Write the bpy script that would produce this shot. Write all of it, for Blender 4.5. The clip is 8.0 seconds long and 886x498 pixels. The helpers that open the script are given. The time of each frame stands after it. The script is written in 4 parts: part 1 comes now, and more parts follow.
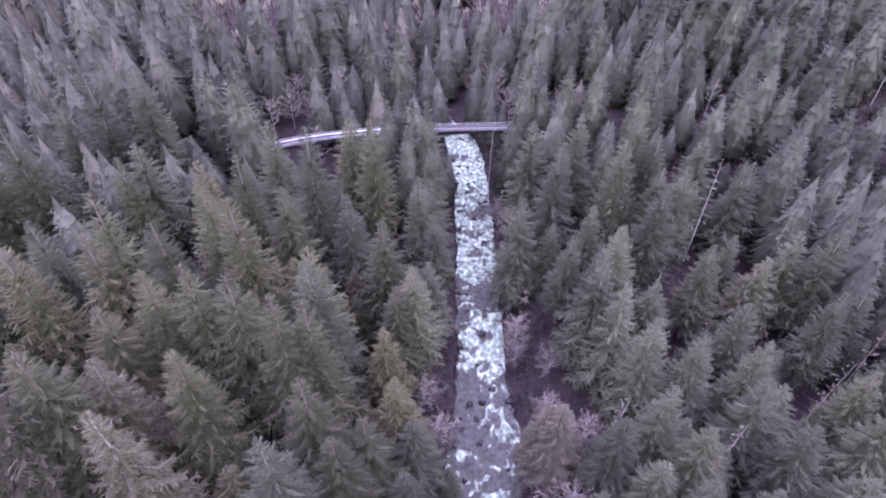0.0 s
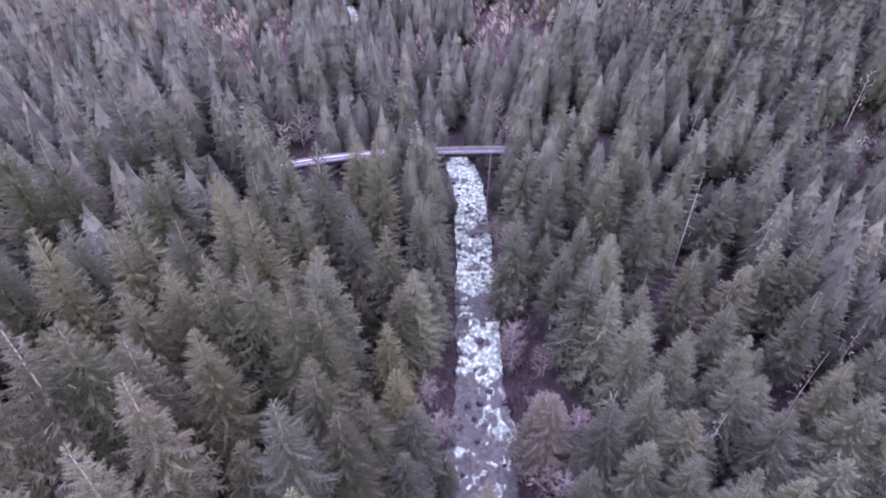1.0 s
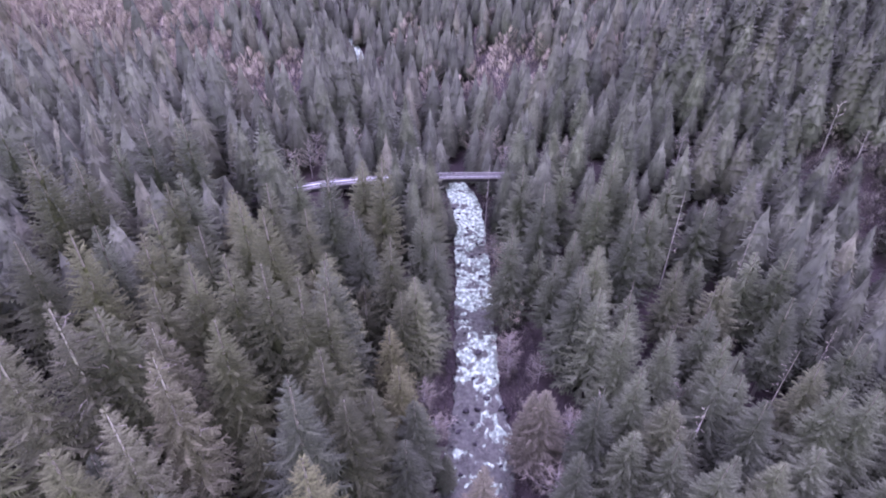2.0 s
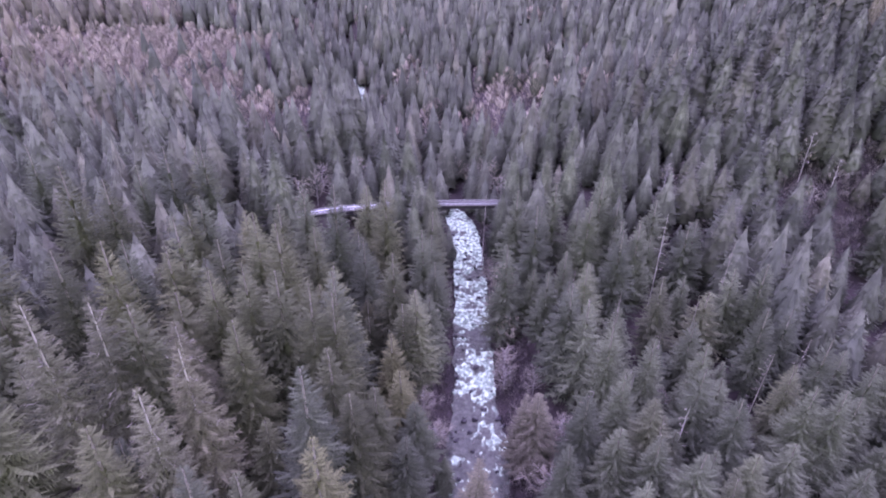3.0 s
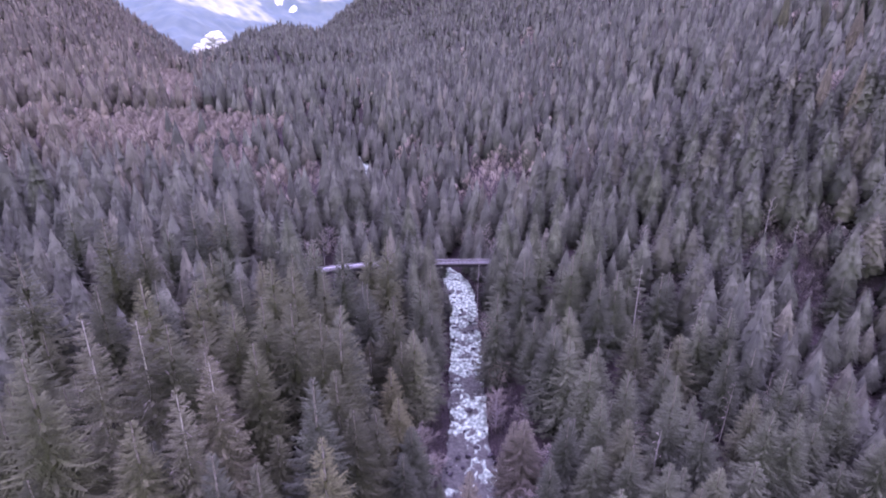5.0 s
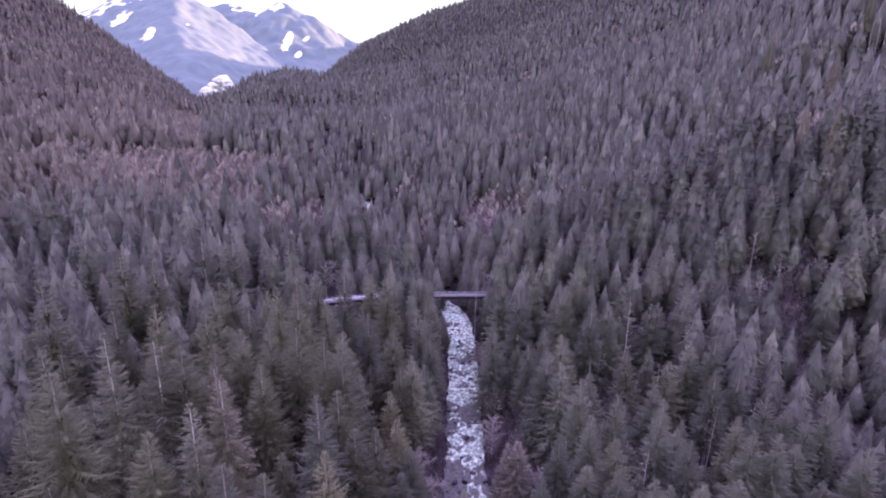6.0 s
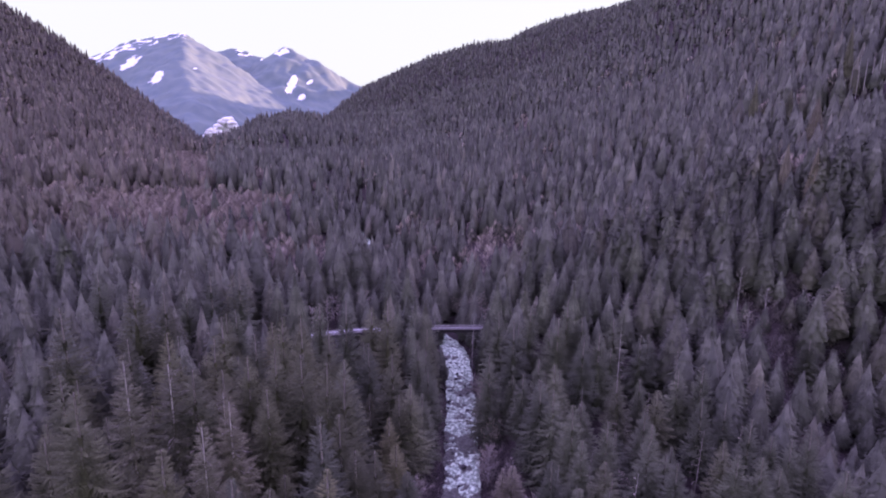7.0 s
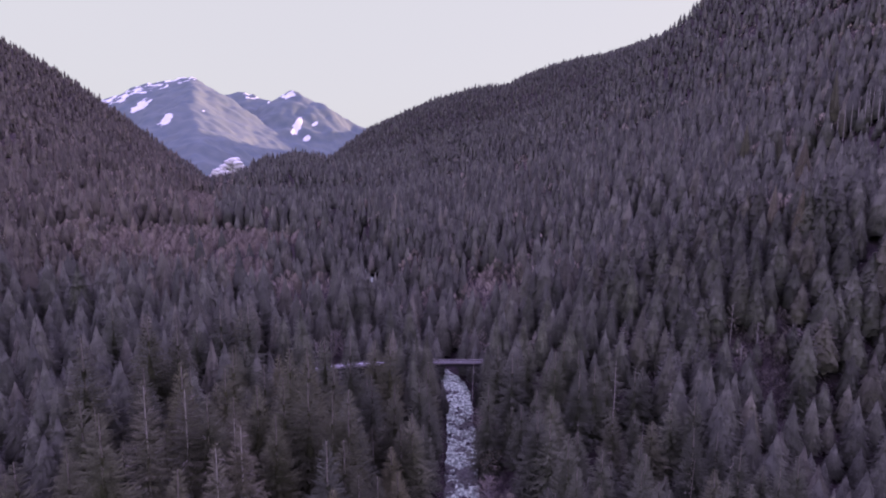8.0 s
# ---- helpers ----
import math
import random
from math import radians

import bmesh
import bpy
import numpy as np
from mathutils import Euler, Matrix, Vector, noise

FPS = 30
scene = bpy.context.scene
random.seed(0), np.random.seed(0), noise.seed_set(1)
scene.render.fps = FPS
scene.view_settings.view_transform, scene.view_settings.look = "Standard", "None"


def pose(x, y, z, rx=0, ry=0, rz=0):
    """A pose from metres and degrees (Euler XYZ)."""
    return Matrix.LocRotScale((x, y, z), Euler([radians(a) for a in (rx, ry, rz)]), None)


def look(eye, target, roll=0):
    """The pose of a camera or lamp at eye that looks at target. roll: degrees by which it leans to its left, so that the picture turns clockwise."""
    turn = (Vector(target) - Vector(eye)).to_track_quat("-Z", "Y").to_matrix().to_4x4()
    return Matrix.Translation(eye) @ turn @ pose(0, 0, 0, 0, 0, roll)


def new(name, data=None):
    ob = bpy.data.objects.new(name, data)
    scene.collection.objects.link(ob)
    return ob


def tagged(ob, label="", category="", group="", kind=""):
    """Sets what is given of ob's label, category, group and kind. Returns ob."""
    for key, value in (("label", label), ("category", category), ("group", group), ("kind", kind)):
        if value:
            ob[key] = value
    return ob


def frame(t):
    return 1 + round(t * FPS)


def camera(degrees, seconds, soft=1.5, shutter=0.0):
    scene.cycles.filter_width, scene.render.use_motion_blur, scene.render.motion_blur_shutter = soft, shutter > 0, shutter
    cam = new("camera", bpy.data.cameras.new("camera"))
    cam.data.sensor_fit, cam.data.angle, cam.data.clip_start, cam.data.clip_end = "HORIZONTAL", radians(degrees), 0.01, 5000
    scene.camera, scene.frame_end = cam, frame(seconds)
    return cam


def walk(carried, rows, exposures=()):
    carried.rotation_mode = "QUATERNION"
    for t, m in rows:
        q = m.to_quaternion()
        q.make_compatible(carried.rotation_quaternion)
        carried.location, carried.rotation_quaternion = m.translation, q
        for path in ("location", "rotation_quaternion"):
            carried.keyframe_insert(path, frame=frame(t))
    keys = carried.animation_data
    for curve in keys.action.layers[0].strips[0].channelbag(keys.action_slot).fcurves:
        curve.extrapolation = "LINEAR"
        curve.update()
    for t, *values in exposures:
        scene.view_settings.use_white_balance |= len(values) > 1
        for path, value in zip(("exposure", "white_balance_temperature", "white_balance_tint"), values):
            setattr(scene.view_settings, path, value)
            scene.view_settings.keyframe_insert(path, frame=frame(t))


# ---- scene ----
cam = camera(79.1, 8.0, soft=1.95)
METRES, EYE, TILT, LEAN, TURN = 85.0, 120.0, -40.8, 0.0, 0.0
ROWS = [
    (0.0, 0.0, 0.0, 0.0, 0.0, 0.0, -0.0),
    (0.5, 0.0037, -0.0499, -0.0491, 0.11, 2.02, -0.07),
    (1.0, 0.007, -0.1017, -0.0967, 0.21, 4.04, -0.18),
    (2.5, 0.0162, -0.2597, -0.236, 0.37, 10.16, -0.47),
    (3.0, 0.0197, -0.311, -0.281, 0.38, 12.22, -0.48),
    (3.5, 0.0234, -0.3577, -0.3252, 0.35, 14.31, -0.49),
    (4.0, 0.0255, -0.4, -0.3668, 0.28, 16.37, -0.5),
    (4.5, 0.0313, -0.4419, -0.405, 0.32, 18.42, -0.55),
    (6.0, 0.0501, -0.5728, -0.512, 0.33, 24.67, -0.72),
    (6.5, 0.0552, -0.6171, -0.545, 0.24, 26.71, -0.71),
    (7.0, 0.0596, -0.6627, -0.5802, 0.27, 28.78, -0.77),
    (7.5, 0.0625, -0.7085, -0.6153, 0.4, 30.84, -0.9),
    (8.0, 0.0666, -0.7543, -0.6512, 0.42, 32.92, -0.94),
]
EXPOSURES = [(0.0, 2.9, 5820, 32.5), (1.0, 2.9, 5820, 33.5), (3.0, 2.88, 5700, 40), (4.5, 2.76, 5680, 46),
             (6.0, 2.2, 5740, 53), (7.0, 1.68, 5630, 62), (8.0, 1.25, 5720, 61)]
walk(cam, [(t, pose(0, 0, EYE, TILT, LEAN, TURN) @ pose(METRES * x, METRES * y, METRES * z, 90 + pitch, roll, yaw)) for t, x, y, z, yaw, pitch, roll in ROWS], EXPOSURES)

# ---- light: a pale sky, and a low sun behind the eastern ridge ----
SUN_AZIMUTH, SUN_HEIGHT = 66.0, 4.0
world = bpy.data.worlds.new("sky")
scene.world = world
world.use_nodes = True
wn, wl = world.node_tree.nodes, world.node_tree.links
background = wn["Background"]
sky = wn.new("ShaderNodeTexSky")
sky.sky_type, sky.sun_disc = "NISHITA", False
sky.sun_elevation, sky.sun_rotation = radians(SUN_HEIGHT), radians(SUN_AZIMUTH)
sky.air_density, sky.dust_density, sky.ozone_density = 1.0, 4.0, 1.0
haze = wn.new("ShaderNodeMix")
haze.data_type = "RGBA"
haze.inputs["Factor"].default_value = 0.8
# white haze towards the horizon, a clearer blue overhead
way = wn.new("ShaderNodeTexCoord")
up = wn.new("ShaderNodeSeparateXYZ")
wl.new(way.outputs["Generated"], up.inputs[0])
dome = wn.new("ShaderNodeValToRGB")
dome.color_ramp.elements[0].position, dome.color_ramp.elements[0].color = 0.3, (0.325, 0.391, 0.269, 1)
dome.color_ramp.elements[1].position, dome.color_ramp.elements[1].color = 0.85, (0.67, 0.605, 0.94, 1)
wl.new(up.outputs["Z"], dome.inputs["Fac"])
lift = wn.new("ShaderNodeMix")
lift.data_type, lift.blend_type = "RGBA", "MULTIPLY"
lift.inputs["Factor"].default_value = 1.0
lift.inputs[7].default_value = (20, 20, 20, 1)
wl.new(dome.outputs[0], lift.inputs[6])
wl.new(lift.outputs[2], haze.inputs[7])
wl.new(sky.outputs[0], haze.inputs[6])
wl.new(haze.outputs[2], background.inputs["Color"])
background.inputs["Strength"].default_value = 0.05
sun = new("sun", bpy.data.lights.new("sun", "SUN"))
sun.data.energy, sun.data.angle, sun.data.color = 3.4, radians(0.5), (1.0, 0.70, 0.38)
sa, sh = radians(SUN_AZIMUTH), radians(SUN_HEIGHT)
sun.matrix_world = look((math.sin(sa) * math.cos(sh) * 100, math.cos(sa) * math.cos(sh) * 100, math.sin(sh) * 100 + 200), (0, 0, 200))


# ---- materials ----
def shader(name, rough=0.9, spec=0.2):
    m = bpy.data.materials.new(name)
    m.use_nodes = True
    b = m.node_tree.nodes["Principled BSDF"]
    b.inputs["Roughness"].default_value = rough
    b.inputs["Specular IOR Level"].default_value = spec
    return m, m.node_tree.nodes, m.node_tree.links, b


def noise_node(n, l, scale, detail=3.0, stretch=None, local=False):
    co = n.new("ShaderNodeTexCoord") if local else n.new("ShaderNodeNewGeometry")
    out = co.outputs["Object" if local else "Position"]
    if stretch:
        mp = n.new("ShaderNodeMapping")
        mp.inputs["Scale"].default_value = stretch
        l.new(out, mp.inputs["Vector"])
        out = mp.outputs["Vector"]
    t = n.new("ShaderNodeTexNoise")
    t.inputs["Scale"].default_value, t.inputs["Detail"].default_value = scale, detail
    l.new(out, t.inputs["Vector"])
    return t.outputs["Fac"]


def ramp(n, l, value, stops):
    r = n.new("ShaderNodeValToRGB")
    while len(r.color_ramp.elements) < len(stops):
        r.color_ramp.elements.new(0.5)
    for e, (p, c) in zip(r.color_ramp.elements, stops):
        e.position, e.color = p, (*c, 1)
    l.new(value, r.inputs["Fac"])
    return r.outputs["Color"]


def blend(n, l, fac, a, b, mode="MIX"):
    m = n.new("ShaderNodeMix")
    m.data_type, m.blend_type = "RGBA", mode
    for s, v in ((m.inputs["Factor"], fac), (m.inputs[6], a), (m.inputs[7], b)):
        if isinstance(v, (int, float)):
            s.default_value = v
        elif isinstance(v, tuple):
            s.default_value = (*v, 1)
        else:
            l.new(v, s)
    return m.outputs[2]


def bumped(n, l, b, value, strength, distance):
    u = n.new("ShaderNodeBump")
    u.inputs["Strength"].default_value, u.inputs["Distance"].default_value = strength, distance
    l.new(value, u.inputs["Height"])
    l.new(u.outputs["Normal"], b.inputs["Normal"])


def surface(name, dark, light, scale, rough=0.9, spec=0.2, bump=0.0, fine=8.0):
    m, n, l, b = shader(name, rough, spec)
    big = ramp(n, l, noise_node(n, l, scale), [(0.3, dark), (0.7, light)])
    small = ramp(n, l, noise_node(n, l, scale * fine, 4.0), [(0.25, (0.72, 0.72, 0.72)), (0.75, (1.2, 1.2, 1.2))])
    l.new(blend(n, l, 1.0, big, small, "MULTIPLY"), b.inputs["Base Color"])
    if bump:
        bumped(n, l, b, noise_node(n, l, scale * fine, 5.0), 0.6, bump)
    return m


def foliage(name, dark, light, tint, single=True, mottle=0.26, even=0.28):
    """Needles: stands differ in hue over some metres, trees by their own chance, sprays one by one."""
    m, n, l, b = shader(name, 0.75, 0.25)
    stand = ramp(n, l, noise_node(n, l, 0.09, 2.0), [(0.3, dark), (0.7, light)])
    if single:
        pick = n.new("ShaderNodeObjectInfo").outputs["Random"]
        stand = blend(n, l, ramp(n, l, pick, [(0.0, (0, 0, 0)), (0.8, (0.1, 0.1, 0.1)), (1.0, (0.9, 0.9, 0.9))]), stand, tint)
        own = n.new("ShaderNodeMath")
        own.operation = "FRACT"
        wide = n.new("ShaderNodeMath")
        wide.operation = "MULTIPLY"
        wide.inputs[1].default_value = 11.7
        l.new(pick, wide.inputs[0])
        l.new(wide.outputs[0], own.inputs[0])
        stand = blend(n, l, 1.0, stand, ramp(n, l, own.outputs[0], [(0.0, (0.68, 0.68, 0.71)), (1.0, (1.28, 1.28, 1.23))]), "MULTIPLY")
    else:
        tone = n.new("ShaderNodeAttribute")
        tone.attribute_name = "tree_tone"
        stand = blend(n, l, ramp(n, l, tone.outputs["Fac"], [(0.0, (0, 0, 0)), (0.8, (0.15, 0.15, 0.15)), (1.0, (0.9, 0.9, 0.9))]), stand, tint)
        own = n.new("ShaderNodeMath")
        own.operation = "FRACT"
        wide = n.new("ShaderNodeMath")
        wide.operation = "MULTIPLY"
        wide.inputs[1].default_value = 7.3
        l.new(tone.outputs["Fac"], wide.inputs[0])
        l.new(wide.outputs[0], own.inputs[0])
        stand = blend(n, l, 1.0, stand, ramp(n, l, own.outputs[0], [(0.0, (0.7, 0.7, 0.72)), (1.0, (1.28, 1.28, 1.26))]), "MULTIPLY")
    geo = n.new("ShaderNodeNewGeometry")
    spray = ramp(n, l, geo.outputs["Random Per Island"], [(0.0, (1.0 - mottle,) * 3), (1.0, (1.0 + mottle,) * 3)])
    g = 0.32 if single else 0.14
    grain = ramp(n, l, noise_node(n, l, 2.2, 4.0, (1.0, 1.0, 1.6)), [(0.32, (1 - g,) * 3), (0.68, (1 + g,) * 3)])
    l.new(blend(n, l, 1.0, blend(n, l, 1.0, stand, spray, "MULTIPLY"), grain, "MULTIPLY"), b.inputs["Base Color"])
    # countless needles round each bough: the crown shades as a round, soft body
    out = n.new("ShaderNodeAttribute")
    out.attribute_name = "crown_normal"
    turn = n.new("ShaderNodeVectorTransform")
    turn.vector_type, turn.convert_from, turn.convert_to = "NORMAL", "OBJECT", "WORLD"
    l.new(out.outputs["Vector"], turn.inputs["Vector"])
    soft = n.new("ShaderNodeMix")
    soft.data_type = "VECTOR"
    soft.inputs["Factor"].default_value = even
    l.new(geo.outputs["Normal"], soft.inputs[4])
    l.new(turn.outputs["Vector"], soft.inputs[5])
    unit = n.new("ShaderNodeVectorMath")
    unit.operation = "NORMALIZE"
    l.new(soft.outputs[1], unit.inputs[0])
    l.new(unit.outputs["Vector"], b.inputs["Normal"])
    return m


def crown_normals(me, normals):
    put = me.attributes.new("crown_normal", "FLOAT_VECTOR", "POINT")
    put.data.foreach_set("vector", np.asarray(normals, dtype=np.float32).ravel())
    return me


def round_body(v):
    """Directions out of a crown: up at its tip, level and below at its foot."""
    r = np.hypot(v[:, 0], v[:, 1]) + 1e-6
    n = np.stack([v[:, 0] / r, v[:, 1] / r, 1.5 * v[:, 2] / v[:, 2].max() - 0.4], 1)
    return n / np.linalg.norm(n, axis=1)[:, None]


def crown_mesh(v, f, material):
    return crown_normals(mesh_of("crown", v, f, material), round_body(np.asarray(v)))


M_FIR = foliage("fir_needles", (0.064, 0.07, 0.046), (0.095, 0.103, 0.068), (0.11, 0.112, 0.064))
# needles of the farther firs: paler and mauver, haze mixed into the base colour
M_WOODS = foliage("hazed_woods_needles", (0.086, 0.091, 0.071), (0.127, 0.131, 0.102), (0.14, 0.132, 0.098), False, 0.32, 0.88)
M_FIR_FAR = foliage("hazed_mid_needles", (0.093, 0.1, 0.074), (0.137, 0.144, 0.107), (0.142, 0.137, 0.097), True, 0.36, 0.86)
M_WOODS_WARM = foliage("brownish_woods_needles", (0.1, 0.094, 0.07), (0.145, 0.132, 0.099), (0.168, 0.14, 0.106), False, 0.32, 0.88)
# needles of the nearer firs
M_FIR_OLIVE = foliage("olive_needles", (0.062, 0.065, 0.036), (0.088, 0.091, 0.051), (0.104, 0.101, 0.052))
M_FIR_RUSTY = foliage("rusty_needles", (0.112, 0.102, 0.074), (0.15, 0.135, 0.098), (0.15, 0.13, 0.09))
M_FIR_PALE = foliage("pale_needles", (0.08, 0.079, 0.051), (0.11, 0.108, 0.07), (0.122, 0.114, 0.07))
M_TWIG = foliage("bare_twigs", (0.24, 0.215, 0.175), (0.345, 0.31, 0.255), (0.36, 0.315, 0.255))
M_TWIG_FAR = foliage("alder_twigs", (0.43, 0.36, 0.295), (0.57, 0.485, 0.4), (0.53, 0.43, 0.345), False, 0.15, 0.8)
M_BRUSH = foliage("brush_twigs", (0.18, 0.158, 0.137), (0.28, 0.25, 0.22), (0.32, 0.28, 0.245), False, 0.26, 0.8)
M_BARK = surface("bark", (0.19, 0.165, 0.15), (0.31, 0.275, 0.255), 0.6)
M_DEAD = surface("weathered_wood", (0.36, 0.33, 0.31), (0.52, 0.48, 0.45), 0.5)
M_GROUND = surface("forest_floor", (0.030, 0.024, 0.025), (0.072, 0.056, 0.055), 0.12, bump=0.2)
M_ROCK = surface("wet_rock", (0.020, 0.018, 0.02), (0.07, 0.062, 0.066), 0.9, 0.45, 0.4, 0.1)
M_SNOW = surface("old_snow", (0.66, 0.68, 0.72), (0.82, 0.83, 0.86), 0.4, 0.7, 0.2, 0.05)
M_ASPHALT = surface("wet_asphalt", (0.05, 0.048, 0.052), (0.085, 0.08, 0.085), 0.3, 0.5, 0.4)
M_CONCRETE = surface("weathered_concrete", (0.20, 0.185, 0.19), (0.32, 0.30, 0.305), 0.4, 0.85)
M_STEEL = surface("dark_steel", (0.02, 0.018, 0.02), (0.05, 0.042, 0.045), 0.7, 0.6, 0.4)
M_RAIL = surface("galvanised_rail", (0.38, 0.36, 0.38), (0.52, 0.50, 0.52), 0.5, 0.45, 0.5)


def water_material():
    m, n, l, b = shader("white_water", 0.5, 0.25)
    geo = n.new("ShaderNodeAttribute")
    geo.attribute_name = "foam"
    fine = noise_node(n, l, 1.3, 6.0, (1.0, 0.55, 1.0))
    add = n.new("ShaderNodeMath")
    add.operation = "ADD"
    half = n.new("ShaderNodeMath")
    half.operation, half.inputs[1].default_value, half.inputs[2].default_value = "MULTIPLY_ADD", 0.6, 0.2
    l.new(fine, half.inputs[0])
    l.new(geo.outputs["Fac"], add.inputs[0])
    l.new(half.outputs[0], add.inputs[1])
    foam = ramp(n, l, add.outputs[0], [(0.57, (0, 0, 0)), (0.64, (0.35, 0.35, 0.35)), (0.74, (1, 1, 1))])
    deep = ramp(n, l, noise_node(n, l, 0.9, 6.0), [(0.3, (0.06, 0.062, 0.052)), (0.7, (0.14, 0.142, 0.117))])
    white = ramp(n, l, noise_node(n, l, 0.75, 5.0, (1.0, 0.8, 1.0)), [(0.34, (0.18, 0.225, 0.175)), (0.5, (0.36, 0.46, 0.345)), (0.62, (0.66, 0.8, 0.6))])
    l.new(blend(n, l, foam, deep, white), b.inputs["Base Color"])
    l.new(ramp(n, l, foam, [(0.0, (0.45, 0.45, 0.45)), (1.0, (0.85, 0.85, 0.85))]), b.inputs["Roughness"])
    bumped(n, l, b, fine, 0.8, 0.5)
    return m


def mountain_material():
    """Far woods and rock under old snow, with blue haze mixed into their colour."""
    m, n, l, b = shader("hazed_mountain", 0.95, 0.1)
    at = n.new("ShaderNodeAttribute")
    at.attribute_name = "snow"
    add = n.new("ShaderNodeMath")
    add.operation = "ADD"
    l.new(at.outputs["Fac"], add.inputs[0])
    l.new(noise_node(n, l, 0.02, 4.0), add.inputs[1])
    snow = ramp(n, l, add.outputs[0], [(0.94, (0, 0, 0)), (0.99, (1, 1, 1))])
    # the blue in the woods is distance haze, painted as base colour
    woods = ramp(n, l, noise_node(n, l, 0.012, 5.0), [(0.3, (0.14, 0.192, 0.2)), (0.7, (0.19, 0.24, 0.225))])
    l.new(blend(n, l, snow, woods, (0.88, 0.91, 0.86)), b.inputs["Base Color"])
    return m


M_CLOUD = surface("mist", (0.93, 0.96, 0.88), (0.96, 0.98, 0.91), 0.01, 1.0, 0.0)
M_WATER = water_material()
M_MOUNTAIN = mountain_material()


# ---- mesh helpers ----
def mesh_of(name, verts, faces, material, smooth=False):
    """A mesh from an array of corners and an array of triangles or quads."""
    verts, faces = np.asarray(verts, dtype=np.float32), np.asarray(faces, dtype=np.int32)
    me = bpy.data.meshes.new(name)
    k = faces.shape[1]
    me.vertices.add(len(verts))
    me.vertices.foreach_set("co", verts.ravel())
    me.loops.add(faces.size)
    me.loops.foreach_set("vertex_index", faces.ravel())
    me.polygons.add(len(faces))
    me.polygons.foreach_set("loop_start", np.arange(0, faces.size, k, dtype=np.int32))
    me.polygons.foreach_set("loop_total", np.full(len(faces), k, dtype=np.int32))
    me.polygons.foreach_set("use_smooth", np.full(len(faces), smooth, dtype=bool))
    me.materials.append(material)
    me.update(calc_edges=True)
    return me


def child(name, me, parent, label=""):
    ob = new(name, me)
    ob.parent = parent
    return tagged(ob, label) if label else ob


def part(name, bm, material, parent, label=""):
    me = bpy.data.meshes.new(name)
    bm.to_mesh(me)
    bm.free()
    me.materials.append(material)
    return child(name, me, parent, label)


def smooth(v, a, b):
    u = np.clip((np.asarray(v, dtype=float) - a) / (b - a), 0, 1)
    return u * u * (3 - 2 * u)


def tube(points, radii, sides=6):
    """Corners and triangles of a tapered round stem along points."""
    pts = np.asarray(points, dtype=float)
    vs, fs = [], []
    for i, (p, r) in enumerate(zip(pts, radii)):
        d = pts[min(i + 1, len(pts) - 1)] - pts[max(i - 1, 0)]
        d = d / max(np.linalg.norm(d), 1e-6)
        a = np.cross(d, (0.3, 0.9, 0.1) if abs(d[2]) > 0.7 else (0, 0, 1))
        a /= np.linalg.norm(a)
        b = np.cross(d, a)
        for k in range(sides):
            w = 2 * math.pi * k / sides
            vs.append(p + r * (math.cos(w) * a + math.sin(w) * b))
    for i in range(len(pts) - 1):
        for k in range(sides):
            q, s = i * sides + k, i * sides + (k + 1) % sides
            fs += [(q, s, q + sides), (s, s + sides, q + sides)]
    return np.array(vs), np.array(fs)


def joined(pieces):
    vs, fs, o = [], [], 0
    for v, f in pieces:
        vs.append(np.asarray(v, dtype=float))
        fs.append(np.asarray(f) + o)
        o += len(v)
    return np.vstack(vs), np.vstack(fs)


def value_noise(x, y, cell, seed):
    """Smooth noise between 0 and 1 on arrays."""
    r = np.random.RandomState(seed).rand(128, 128)
    u, v = np.asarray(x, dtype=float) / cell, np.asarray(y, dtype=float) / cell
    i, j = np.floor(u).astype(int), np.floor(v).astype(int)
    a, b = u - i, v - j
    a, b = a * a * (3 - 2 * a), b * b * (3 - 2 * b)
    g = lambda p, q: r[p % 128, q % 128]
    return (g(i, j) * (1 - a) + g(i + 1, j) * a) * (1 - b) + (g(i, j + 1) * (1 - a) + g(i + 1, j + 1) * a) * b


# ---- the lie of the land ----
STREAM = [(-300, -60), (10, -12), (30, -3), (45, 5.5), (54, 8.9), (66, 9.7), (82, 10.6), (100, 10.6), (150, 11.2), (185, 10.5), (209, 7.5), (260, -14), (340, -53), (450, -75), (540, -104), (1000, -330), (1500, -640), (2300, -900), (5000, -1500)]
# the nearer crest of the valley's slopes: bearing (tangent from the valley's mouth), its height over eye level per metre, how far it is
CREST = [(-4.0, 0.55, 1300), (-1.5, 0.42, 1600), (-0.819, 0.244, 1800), (-0.76, 0.212, 1850), (-0.691, 0.168, 1900), (-0.632, 0.126, 1950), (-0.573, 0.083, 1950), (-0.523, 0.045, 1950), (-0.482, 0.014, 1900),
         (-0.453, -0.012, 1800), (-0.419, -0.003, 1700), (-0.387, 0.010, 1650), (-0.344, 0.031, 1700), (-0.292, 0.042, 1700), (-0.25, 0.037, 1700), (-0.219, 0.032, 1700), (-0.166, 0.038, 1700), (-0.104, 0.048, 1700),
         (-0.042, 0.066, 1700), (0.03, 0.09, 1700), (0.092, 0.104, 1700), (0.143, 0.117, 1650), (0.203, 0.141, 1600), (0.262, 0.172, 1550), (0.311, 0.202, 1500), (0.368, 0.249, 1450), (0.424, 0.306, 1450), (0.55, 0.4, 1450), (0.85, 0.58, 1400), (4.0, 0.8, 1500)]
